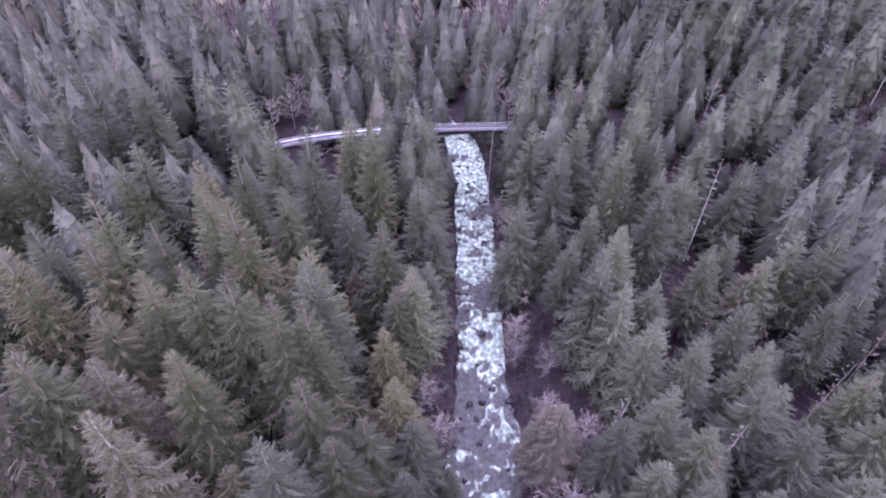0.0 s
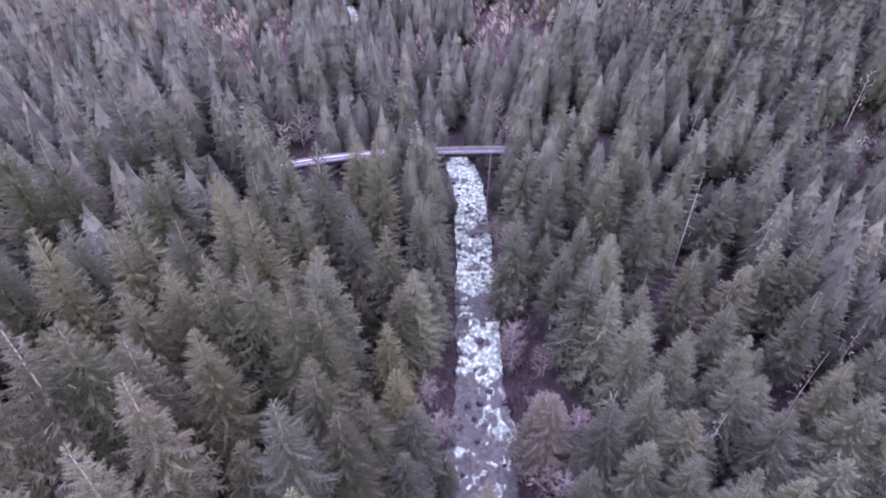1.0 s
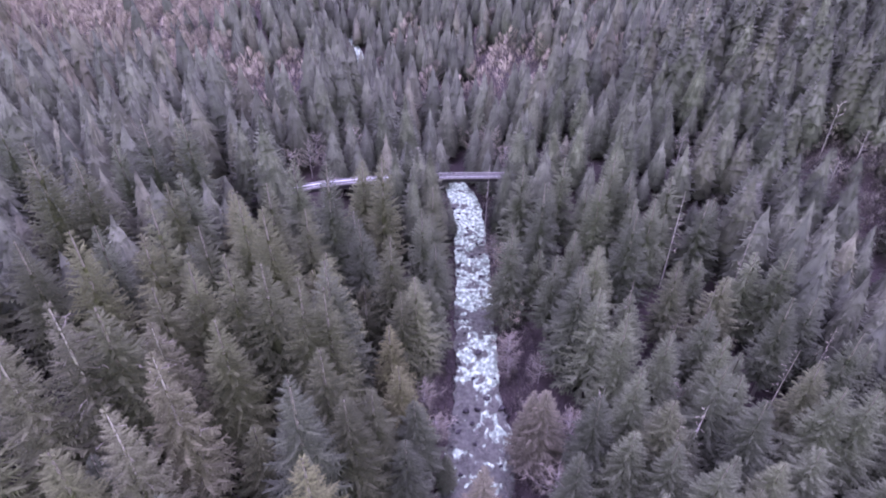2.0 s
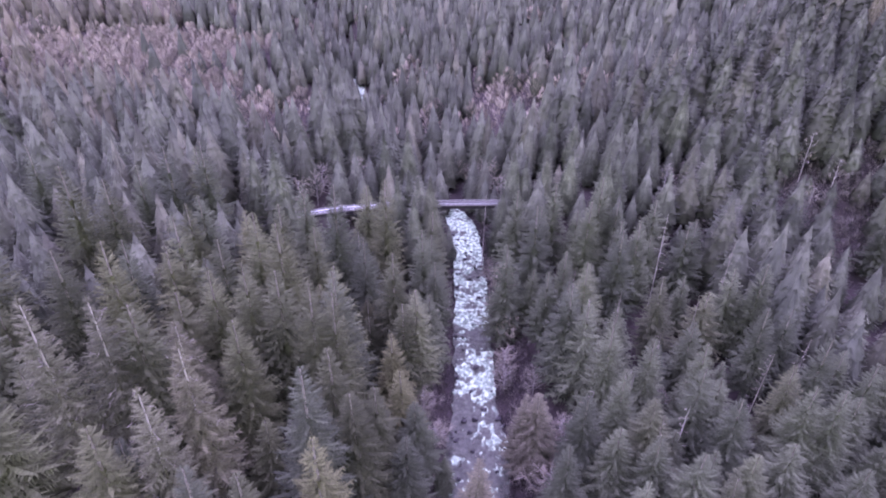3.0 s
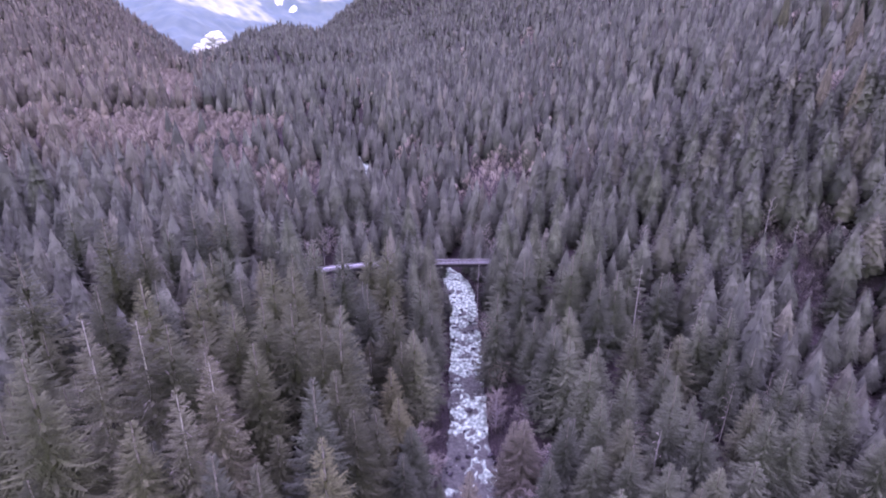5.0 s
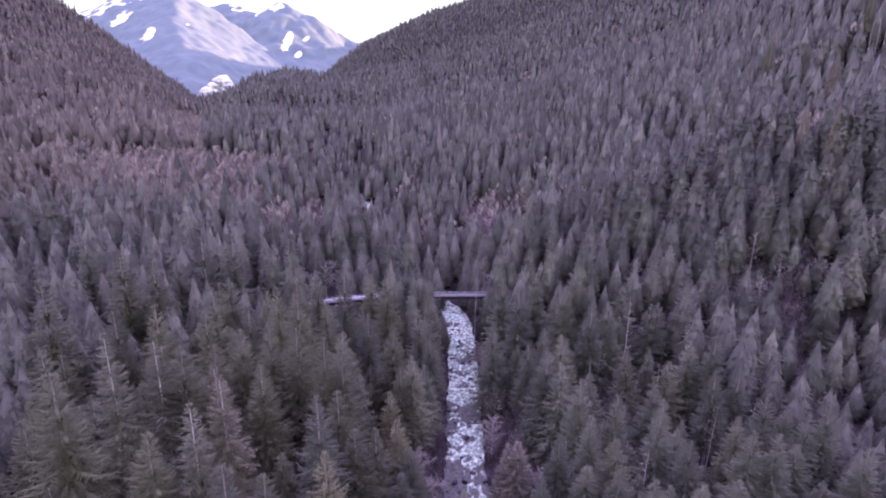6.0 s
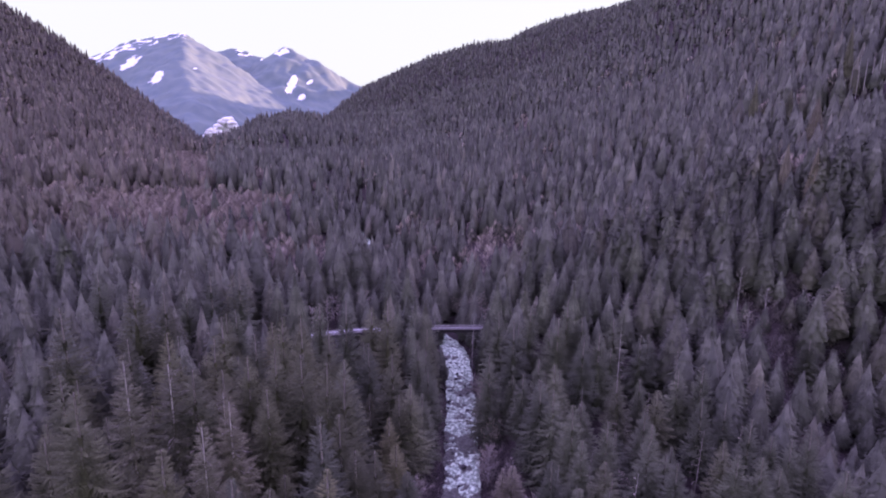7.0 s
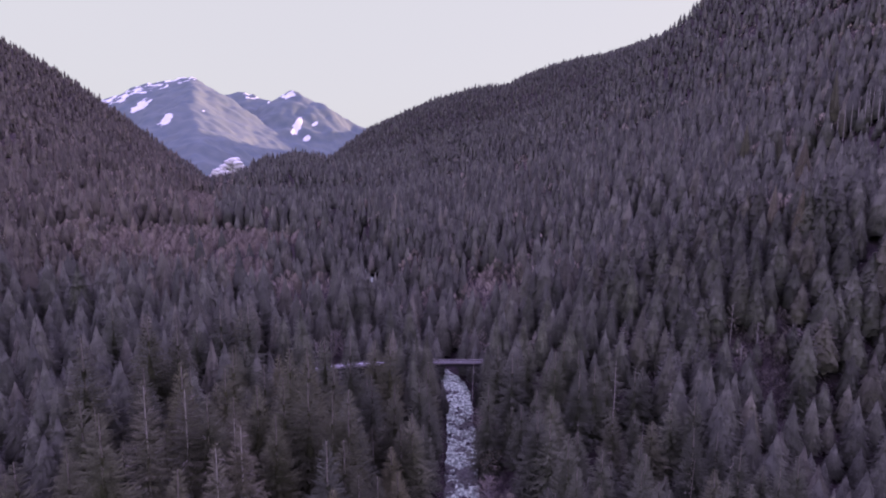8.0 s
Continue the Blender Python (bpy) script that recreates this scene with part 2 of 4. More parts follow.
# the far ridge behind it, drawn the same way
RIDGE = [(-0.235, 0.020), (-0.208, 0.044), (-0.156, 0.08), (-0.104, 0.104), (-0.062, 0.123), (-0.011, 0.14), (0.035, 0.154), (0.096, 0.159), (0.136, 0.179), (0.201, 0.199), (0.29, 0.217), (0.369, 0.24), (0.424, 0.28), (0.85, 0.5), (4.0, 0.7)]
RIDGE_FAR = 2650.0
MOUTH_X, MOUTH_Y, LEVEL = 5.7, -84.7, 120.0
S_Y, S_X = np.array(STREAM).T
R_T, R_E, R_D = np.array(CREST).T
B_T, B_E = np.array(RIDGE).T


def stream_x(y):
    return np.interp(y, S_Y, S_X)


def stream_z(y):
    return 0.03 * np.maximum(np.asarray(y, dtype=float) - 100, 0) + 0.022 * np.maximum(np.asarray(y, dtype=float) - 330, 0)


def land(x, y):
    """Height of the ground."""
    x, y = np.asarray(x, dtype=float), np.asarray(y, dtype=float)
    yc = np.minimum(y, 215.0)
    d = x - stream_x(yc)
    base = stream_z(yc) + 3.0 * smooth(np.abs(d), 7, 13)
    pocket = np.exp(-(((x + 34) / 34) ** 2 + ((yc - 160) / 34) ** 2))
    west = 20 * smooth(-d, 22, 62) * (1 - 0.85 * pocket) + 0.06 * np.maximum(-x - 60, 0)
    xe, ye = np.minimum(x, 210.0), np.minimum(yc, 166.0)
    east = 3 * smooth(d, 10, 30) + 0.33 * np.maximum(ye - 90, 0) * np.clip((x - 12) / 50, 0, 1) + np.maximum(xe - 70, 0) * (0.03 + 0.18 * smooth(yc, 110, 200)) + 0.3 * np.maximum(xe - 118, 0) * smooth(yc, 110, 190)
    east = east - 8 * smooth(y, 205, 290) * smooth(x, 20, 60)
    z = base + np.where(d < 0, west, east)
    f = np.maximum(y - MOUTH_Y, 1e-3)
    tan = np.clip((x - MOUTH_X) / f, -4, 4)
    far = np.interp(tan, R_T, R_D)
    crest = LEVEL + np.interp(tan, R_T, R_E) * far - 22
    power = np.interp(tan, (-0.6, 0.06, 0.45, 0.75), (2.2, 2.1, 1.9, 1.3))
    s = np.clip((f - 320) / (far - 320), 0, 1)
    z = z * (1 - s) + 0.04 * np.maximum(y - 215, 0) * (1 - s) + crest * s ** power
    # beyond the crest a hollow, and behind it the far ridge
    u = np.clip((f - far) / (RIDGE_FAR - far), 0, 1)
    ridge = LEVEL + np.interp(tan, B_T, B_E) * RIDGE_FAR - 20
    ridge = np.where(tan < -0.235, crest - 0.28 * (RIDGE_FAR - far), ridge)
    z = z + (ridge - crest) * u * u * (3 - 2 * u) - 0.22 * (RIDGE_FAR - far) * u * (1 - u) ** 2 * 2.0
    z = z - 0.3 * np.clip(f - RIDGE_FAR, 0, 700)
    rough = value_noise(x, y, 60, 3) * 6 + value_noise(x, y, 220, 4) * 44 * s * (1 - s) * 2
    z = z + rough * smooth(f, 260, 600)
    dv = np.abs(x - stream_x(y))
    bed = stream_z(y) - 1.2
    k = smooth(dv, 6.5, 13) * (1 - smooth(y, 215, 260)) + smooth(dv, 6.5, 40) * smooth(y, 215, 260)
    k = np.maximum(k, smooth(y, 800, 1100))
    behind = smooth(-y, 100, 400)
    z = z * (1 - behind) + (8 + 0.15 * np.abs(x)) * behind
    return bed * (1 - k) + z * k


def build_ground():
    ang = np.concatenate([np.linspace(-180, -50, 44)[:-1], np.linspace(-50, 50, 220)[:-1], np.linspace(50, 180, 44)])
    rad = np.concatenate([[0.0], np.geomspace(12, 4900, 210)])
    A, R = np.meshgrid(np.radians(ang), rad)
    X, Y = MOUTH_X + R * np.sin(A), MOUTH_Y + R * np.cos(A)
    Z = land(X, Y) + (value_noise(X, Y, 5, 11) - 0.5) * 1.2 * smooth(np.abs(X - stream_x(Y)), 8, 14)
    n = len(ang)
    i, j = np.meshgrid(np.arange(len(rad) - 1), np.arange(n - 1), indexing="ij")
    q = (i * n + j).ravel()
    faces = np.stack([q, q + n, q + n + 1, q + 1], 1)
    me = mesh_of("ground", np.stack([X, Y, Z], -1).reshape(-1, 3), faces, M_GROUND, True)
    tagged(new("ground", me), "dark forest floor of needles and soil on valley slopes", "ground", kind="structure")


build_ground()


# ---- the stream ----
def build_stream():
    ys = np.concatenate([np.arange(10, 230, 0.36), np.arange(230, 700, 1.2)])
    vs = np.linspace(-1, 1, 48)
    V, Y = np.meshgrid(vs, ys)
    V = V * (9.4 - 2.8 * smooth(Y, 60, 86) - 4.0 * smooth(Y, 205, 235) + 1.2 * smooth(Y, 325, 345)) * (1 + 0.16 * (value_noise(Y, np.sign(V) * 9, 5.0, 26) - 0.5) + 0.12 * (value_noise(Y, np.sign(V) * 9, 1.7, 27) - 0.5))
    X = stream_x(Y) + V
    warp = (value_noise(X, Y, 3.5, 24) - 0.5) * 4.0
    drops = value_noise(X * 0.6 + 0.4 * warp, Y + warp, 3.6, 21)
    ledge = value_noise(X * 0.35, Y + warp, 7.5, 25)
    lumps = value_noise(X, Y * 0.75, 1.25, 22)
    fine = value_noise(X, Y * 0.7, 0.6, 23)
    crest = (1 - np.abs(2 * value_noise(X * 0.8 + warp, Y + 0.7 * warp, 3.0, 28) - 1)) ** 3
    churn = 0.5 + 0.3 * smooth(Y, 84, 118) + 0.2 * smooth(Y, 125, 160)
    Z = stream_z(Y) + (0.35 + 0.65 * churn) * (1.1 * (ledge - 0.5) + 0.8 * (drops - 0.5) + 0.6 * (lumps - 0.5) + 0.35 * (fine - 0.5) + 0.5 * crest) - 0.3
    fall = np.gradient(Z, axis=0) / np.gradient(ys)[:, None]
    tail = fall.copy()
    for back in (2, 4, 6):
        tail = np.maximum(tail, np.roll(fall, -back, axis=0) * (1 - 0.13 * back))
    foam = 0.22 * np.clip(tail, -0.3, 0.6) + (ledge - 0.5) * 0.45 + (drops - 0.5) * 0.65 + (lumps - 0.5) * 0.4 + (fine - 0.5) * 0.12 + (churn - 0.72) * 0.55 + 0.34 * (crest - 0.3) - 0.12 * smooth(np.abs(V), 5.0, 7.5) + 0.1
    n = len(vs)
    i, j = np.meshgrid(np.arange(len(ys) - 1), np.arange(n - 1), indexing="ij")
    q = (i * n + j).ravel()
    me = mesh_of("water", np.stack([X, Y, Z], -1).reshape(-1, 3), np.stack([q, q + 1, q + n + 1, q + n], 1), M_WATER, True)
    at = me.attributes.new("foam", "FLOAT", "POINT")
    at.data.foreach_set("value", foam.ravel().astype(np.float32))
    tagged(new("water", me), "foaming white-water stream running between wooded banks", "stream", kind="structure")


build_stream()


def boulder_mesh(seed):
    rng = random.Random(seed)
    bm = bmesh.new()
    bmesh.ops.create_icosphere(bm, subdivisions=2, radius=1.0)
    off = Vector((rng.uniform(0, 50), rng.uniform(0, 50), rng.uniform(0, 50)))
    for v in bm.verts:
        v.co *= 0.75 + 0.55 * noise.noise(v.co * 1.1 + off) + 0.15 * noise.noise(v.co * 3 + off)
        v.co.z *= 0.62
    for f in bm.faces:
        f.smooth = True
    me = bpy.data.meshes.new("boulder")
    bm.to_mesh(me)
    bm.free()
    me.materials.append(M_ROCK)
    return me


BOULDERS = [boulder_mesh(s) for s in range(5)]
PLACED_ROCKS = [(11.2, 101.3, 1.5), (13, 82.5, 1.2), (10.2, 78.5, 1.3), (6.8, 78.0, 1.1), (17.0, 79.0, 1.3), (15.8, 90, 0.9), (4.6, 117.2, 1.2), (7.5, 116.8, 0.9),
                (6.5, 187, 1.2), (17.4, 184.8, 1.3), (9.5, 170, 1.0), (7.0, 158, 0.9), (13.5, 163, 0.9), (9.0, 67, 0.9), (14.2, 141, 1.0), (12.5, 176, 0.9)]


def build_boulders():
    rng = random.Random(7)
    rocks = list(PLACED_ROCKS) + [(10, 186, 1.3), (6, 182, 1.0), (11, 182, 1.1), (10, 175, 1.1), (4, 192, 1.2), (7, 168, 0.9), (11, 154, 1.1), (6, 158, 1.0), (16, 164, 1.1)]
    for _ in range(60):
        y = rng.uniform(40, 215)
        v = rng.choice((-1, 1)) * rng.uniform(5.5, 8.2) if rng.random() < 0.6 else rng.uniform(-6, 6)
        rocks.append((float(stream_x(y)) + v, y, rng.uniform(0.4, 0.95)))
    for x, y, r in rocks:
        ob = new("boulder", rng.choice(BOULDERS))
        ob.matrix_world = pose(x, y, float(stream_z(y)) + 0.12 * r, 0, 0, rng.uniform(0, 360)) @ Matrix.Diagonal((r, r * rng.uniform(0.75, 1.1), r, 1))
        tagged(ob, "dark wet boulder in the foaming stream", "boulder", "boulders in the stream")


build_boulders()

# ---- the bridge ----
DECK_Z = 26.6
DECK = [(-74, 152), (-62, 160.5), (-50, 166.2), (-37, 170), (-19, 173), (0, 175), (24, 176), (42, 175), (60, 172)]


def along_deck(u):
    """Place and heading on the deck's centre line; u is its easting."""
    xs, ys = np.array(DECK).T
    y = lambda v: float(sum(np.interp(v + o, xs, ys) for o in (-7, -3.5, 0, 3.5, 7)) / 5)
    return Vector((u, y(u), DECK_Z)), math.atan2(y(u + 1) - y(u - 1), 2.0)


def sweep(profile, us):
    """A bar of the given cross section (offset, height) along the deck."""
    bm = bmesh.new()
    rings = []
    for u in us:
        p, a = along_deck(u)
        rings.append([bm.verts.new((p.x - math.sin(a) * o, p.y + math.cos(a) * o, p.z + h)) for o, h in profile])
    k = len(profile)
    for r, s in zip(rings, rings[1:]):
        for i in range(k):
            bm.faces.new((r[i], r[(i + 1) % k], s[(i + 1) % k], s[i]))
    bm.faces.new(rings[0])
    bm.faces.new(rings[-1][::-1])
    bmesh.ops.recalc_face_normals(bm, faces=bm.faces[:])
    return bm


def box(w, d, h, bevel=0.0):
    bm = bmesh.new()
    bmesh.ops.create_cube(bm, size=1.0)
    bmesh.ops.scale(bm, vec=(w, d, h), verts=bm.verts[:])
    if bevel:
        bmesh.ops.bevel(bm, geom=bm.edges[:], offset=bevel, segments=1, affect="EDGES")
    return bm


def rect(o0, o1, h0, h1):
    return [(o0, h0), (o1, h0), (o1, h1), (o0, h1)]


def build_bridge():
    bridge = tagged(new("bridge"), "narrow concrete road bridge with pale rails high over the stream", "bridge")
    us = np.linspace(-72, 58, 66)
    part("deck", sweep(rect(-1.9, 1.9, -0.3, 0.0), us), M_ASPHALT, bridge, "wet grey asphalt deck")
    for s in (-1, 1):
        part("kerb", sweep(rect(1.65, 1.95, 0.004, 0.22) if s > 0 else rect(-1.95, -1.65, 0.004, 0.22), us), M_CONCRETE, bridge)
        part("rail", sweep(rect(s * 1.8, s * 1.88, 0.62, 0.84), us), M_RAIL, bridge, "galvanised guard rail")
        part("girder", sweep(rect(s * 1.3 - 0.2, s * 1.3 + 0.2, -1.9, -0.304), us), M_STEEL, bridge, "dark steel girder")
        part("fascia", sweep(rect(s * 1.905, s * 2.0, -0.3, -0.004), us), M_CONCRETE, bridge)
        snow = sweep([(s * 1.2, 0.006), (s * 1.63, 0.006), (s * 1.6, 0.2), (s * 1.3, 0.12)], np.linspace(-71, -10, 40))
        part("snow_bank", snow, M_SNOW, bridge, "strip of old snow along the kerb")
    post = None
    for u in np.arange(-71, 58, 2.0):
        p, a = along_deck(u)
        for s in (-1, 1):
            if post is None:
                ob = part("post", box(0.14, 0.14, 0.9, 0.02), M_RAIL, bridge)
                post = ob.data
            else:
                ob = child("post", post, bridge)
            ob.matrix_basis = pose(p.x - math.sin(a) * s * 1.93, p.y + math.cos(a) * s * 1.93, DECK_Z + 0.5, 0, 0, math.degrees(a))
    for u in (-48, -22, 24, 44):
        p, a = along_deck(u)
        g = float(land(p.x, p.y)) - 1
        top = DECK_Z - 2.0
        for s in (-1, 1):
            ob = part("pier", box(1.0, 1.0, top - g, 0.06), M_CONCRETE, bridge)
            ob.matrix_basis = pose(p.x - math.sin(a) * s * 1.3, p.y + math.cos(a) * s * 1.3, (top + g) / 2, 0, 0, math.degrees(a))
        cap = part("pier_cap", box(1.2, 4.2, 0.8, 0.06), M_CONCRETE, bridge)
        cap.matrix_basis = pose(p.x, p.y, top - 0.45, 0, 0, math.degrees(a))


build_bridge()

# ---- trees ----
def crown_taper(u, full=0.82):
    """Reach of the boughs from the crown's foot (0) to its tip (1): a blunt spear."""
    return (1 - u) ** full * min(1.0, 0.8 + 1.1 * u)


def fir_crown(seed, whorls, arms, pairs, radius=5.6, foot=0.16, ragged=0.25, high=34.0, bare=0.0, droop=0.0, heart=0.2, blade=0.05, fine=1.0, hang=0.3):
    """Boughs with sprays of twigs to both sides: lifted near the tip, level half-way, sagging with upturned ends below."""
    rng = np.random.RandomState(seed)
    vs, fs = [], []
    down = np.array((0, 0, 1.0))
    for w in range(whorls):
        u = min(max((w + rng.uniform(-0.2, 0.2)) / (whorls - 1), 0.0), 0.985)
        t = foot + (0.985 - foot) * u
        reach = crown_taper(u)
        n = arms if reach > 0.3 else max(5, arms - 2)
        turn = rng.uniform(0, 6.283)
        for k in range(n):
            if rng.rand() < bare:
                continue
            a = turn + 6.283 * (k + rng.uniform(-0.3, 0.3)) / n
            L = (radius * reach + 0.35) * rng.uniform(1 - ragged, 1 + ragged)
            d, p = np.array((math.cos(a), math.sin(a), 0)), np.array((-math.sin(a), math.cos(a), 0))
            rise = -0.4 + 0.75 * u + rng.uniform(-0.1, 0.1) - droop
            curl = 0.30 - 0.2 * u
            z0 = high * t + rng.uniform(-0.15, 0.15)
            sway = rng.uniform(-0.15, 0.15) * L
            at = lambda q: d * (L * q + 0.08) + p * (sway * q * q) + down * (z0 + L * (rise * q + curl * q * q * q))
            o = len(vs)
            b = blade * L + 0.1
            vs.extend((at(0.1), at(0.6) + p * b, at(0.6) - p * b, at(1.06)))
            fs.extend(((o, o + 2, o + 1), (o + 1, o + 2, o + 3)))
            for q in range(pairs):
                for side in (-1, 1):
                    g = 0.16 + 0.76 * (q + rng.rand()) / pairs
                    l = (0.42 * L * (1.05 - 0.8 * g) + 0.22) * rng.uniform(0.75, 1.25)
                    tip = at(g) + d * l * rng.uniform(0.35, 0.75) + p * side * l * 0.75 - down * l * rng.uniform(0.0, 1.0) * hang
                    o = len(vs)
                    vs.extend((at(g - 0.035 * fine), at(g + 0.055 * fine), tip))
                    fs.append((o, o + 1, o + 2))
    o = len(vs)
    # the denser foliage round the stem
    rings = [(0.0, heart), (0.42, 0.7 * heart), (0.76, 0.3 * heart)]
    for q, r in rings:
        for k in range(8):
            w = radius * r * rng.uniform(0.75, 1.25)
            vs.append(np.array((w * math.cos(k * 0.7854 + 9 * q), w * math.sin(k * 0.7854 + 9 * q), high * (foot + (1 - foot) * q) - 0.6 + rng.uniform(-0.5, 0.5))))
    for q in range(0, 8 * (len(rings) - 1), 8):
        for k in range(8):
            m = (k + 1) % 8
            fs.extend(((o + q + k, o + q + m, o + q + 8 + m), (o + q + k, o + q + 8 + m, o + q + 8 + k)))
    for k in range(3):
        a = k * 2.094
        e = np.array((math.cos(a), math.sin(a), 0)) * 0.22
        o = len(vs)
        vs.extend((down * high * 0.95 + e, down * high * 0.95 - e * 0.5, down * high * 1.005))
        fs.append((o, o + 1, o + 2))
    return np.array(vs), np.array(fs)


def tier_fir(seed, tiers, points, sprays, radius=5.6, high=34.0, foot=0.07, slim=1.0, lap=0.9, full=0.76):
    """A fir at a distance: jagged skirts of boughs, each closed round the stem, one over another, and loose sprays that break the outline."""
    rng = np.random.RandomState(seed)
    vs, fs = [], []
    gap = (0.9 - foot) / tiers
    for i in range(tiers):
        u = (i + 0.15) / tiers
        base = high * (foot + gap * (i + rng.uniform(-0.25, 0.25)))
        R = 0.9 * radius * crown_taper(u, full) + 0.2
        top = high if i == tiers - 1 else base + (high - base) * lap * rng.uniform(0.9, 1.07)
        turn = rng.uniform(0, 6.283)
        o = len(vs)
        vs.append((rng.uniform(-0.15, 0.15), rng.uniform(-0.15, 0.15), top))
        n = 2 * points
        for k in range(n):
            out = k % 2 == 0
            r = R * (rng.uniform(0.86, 1.12) if out else rng.uniform(0.7, 0.86))
            a = turn + 6.283 * (k + rng.uniform(-0.3, 0.3)) / n
            vs.append((r * math.cos(a), r * math.sin(a), base + high * gap * (rng.uniform(-0.7, 0.5) if out else rng.uniform(0.0, 0.7))))
            fs.append((o, o + 1 + k, o + 1 + (k + 1) % n))
    for k in range(sprays):
        u = 1 - math.sqrt(rng.uniform(0.004, 0.9))
        t, R, a = foot + (1 - foot) * u, radius * crown_taper(u, full) + 0.3, rng.uniform(0, 6.283)
        d, p = np.array((math.cos(a), math.sin(a), 0)), np.array((-math.sin(a), math.cos(a), 0))
        w, z = slim * (0.13 * R + 0.12), np.array((0, 0, high * t))
        root, tip = d * R * rng.uniform(0.68, 0.86) + z + np.array((0, 0, R * rng.uniform(0.04, 0.16))), d * R * rng.uniform(0.98, 1.3) + p * R * rng.uniform(-0.2, 0.2) + z + np.array((0, 0, R * rng.uniform(-0.22, 0.06)))
        o = len(vs)
        vs.extend((root + p * w + np.array((0, 0, w * rng.uniform(-0.6, 0.6))), tip, root - p * w))
        fs.append((o, o + 1, o + 2))
    return np.array(vs), np.array(fs)


def full_fir(seed, whorls, arms, pairs, radius, droop):
    """A fir at middle distance: dense inner foliage with boughs reaching out of it."""
    v, f = fir_crown(seed, whorls, arms, pairs, radius, 0.08, 0.22, droop=droop + 0.04, heart=0.05, blade=0.08, fine=1.6, hang=0.4)
    bv, bf = tier_fir(seed + 40, 12, 7, 0, 0.93 * radius, lap=0.72)
    return np.vstack([v, bv]), np.vstack([f, bf + len(v)])


def trunk(high=34.0, r=0.5, sides=7, top=0.985, bend=0.0):
    ts = np.linspace(0, top, 6)
    return tube([(bend * t * t, 0.4 * bend * t, high * t - 0.6 * (t == 0)) for t in ts], [r * (1 - 0.8 * t) for t in ts], sides)


def bare_limbs(seed, high=14.0, spread=4.5, limbs=16, twigs=9, low=0.25, up=0.8, thick=0.09):
    """Leafless limbs that fork into fans of fine twigs."""
    rng = np.random.RandomState(seed)
    wood, fine, fs = [], [], []
    for k in range(limbs):
        t = low + (0.95 - low) * (k + rng.rand()) / limbs
        a = k * 2.4 + rng.uniform(-0.4, 0.4)
        L = spread * (1.05 - 0.75 * (t - low) / (1 - low)) * rng.uniform(0.7, 1.2)
        d = np.array((math.cos(a), math.sin(a), 0))
        z0 = high * t
        pts = [d * L * s + np.array((0, 0, z0 + up * L * s * (0.5 + 0.5 * s))) + rng.uniform(-0.1, 0.1, 3) * L * s for s in (0, 0.35, 0.7, 1.0)]
        wood.append(tube(pts, (thick, thick * 0.75, thick * 0.5, thick * 0.25), 3))
        for i in range(twigs):
            s = rng.uniform(0.3, 1.0)
            b = np.array([np.interp(s, (0, 0.35, 0.7, 1.0), [q[c] for q in pts]) for c in range(3)])
            w = d * rng.uniform(0.1, 0.8) + rng.uniform(-0.8, 0.8, 3) + np.array((0, 0, 0.35 * up))
            w = w / np.linalg.norm(w) * L * rng.uniform(0.25, 0.5)
            e = np.cross(w, rng.uniform(-1, 1, 3))
            e = e / max(np.linalg.norm(e), 1e-6) * 0.06
            fs.append((len(fine), len(fine) + 1, len(fine) + 2))
            fine.extend((b + e, b - e, b + w))
            m = b + 0.45 * w
            for q in range(4):
                w2 = w * 0.45 + rng.uniform(-0.5, 0.5, 3) * np.linalg.norm(w)
                fs.append((len(fine), len(fine) + 1, len(fine) + 2))
                fine.extend((m + e * 0.8, m - e * 0.8, m + w2))
    return joined(wood), (np.array(fine), np.array(fs))


FIR_HIGH = 34.0
SHAPES = [(7.1, 0.15, 0.2, 0.0, 0.0), (7.5, 0.12, 0.26, 0.05, 0.1), (6.4, 0.2, 0.28, 0.08, 0.05), (7.2, 0.1, 0.22, 0.0, -0.08), (7.7, 0.14, 0.3, 0.1, 0.12), (6.1, 0.24, 0.24, 0.08, 0.0), (7.1, 0.16, 0.36, 0.25, 0.15), (6.8, 0.12, 0.2, 0.0, -0.05)]
FIR_MESHES_NEAR = [crown_mesh(*fir_crown(100 + i, 37, 9, 8, r, f, g, bare=q, droop=o, fine=0.6), M_FIR) for i, (r, f, g, q, o) in enumerate(SHAPES)]
FIR_MESHES = [crown_mesh(*fir_crown(120 + i, 31, 9, 5, r, f, g, bare=q, droop=o), M_FIR) for i, (r, f, g, q, o) in enumerate(SHAPES)]
TRUNK_MESH = mesh_of("trunk", *trunk(), M_BARK, True)
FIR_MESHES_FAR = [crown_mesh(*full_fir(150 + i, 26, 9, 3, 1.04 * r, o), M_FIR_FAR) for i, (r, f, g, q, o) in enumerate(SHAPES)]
SLOPE_FIRS = [full_fir(180 + i, 20, 8, 3, 1.04 * r, o) for i, (r, f, g, q, o) in enumerate(SHAPES)]
MIDS = [tier_fir(200 + i, 13, 8, 240, (7.2, 6.6, 7.6, 6.9, 6.2)[i], slim=0.58, lap=0.74) for i in range(5)]
LOWS = [tier_fir(300 + i, 9, 7, 90, (6.9, 6.3, 7.3, 6.6, 7.0, 6.0)[i], slim=0.8, lap=0.8) for i in range(6)]
FARS = [tier_fir(400 + i, 5, 5, 18, (6.9, 6.3, 7.3, 6.6, 7.0, 6.0)[i]) for i in range(6)]
REMOTES = [tier_fir(500 + i, 3, 3, 3, 6.8) for i in range(6)]


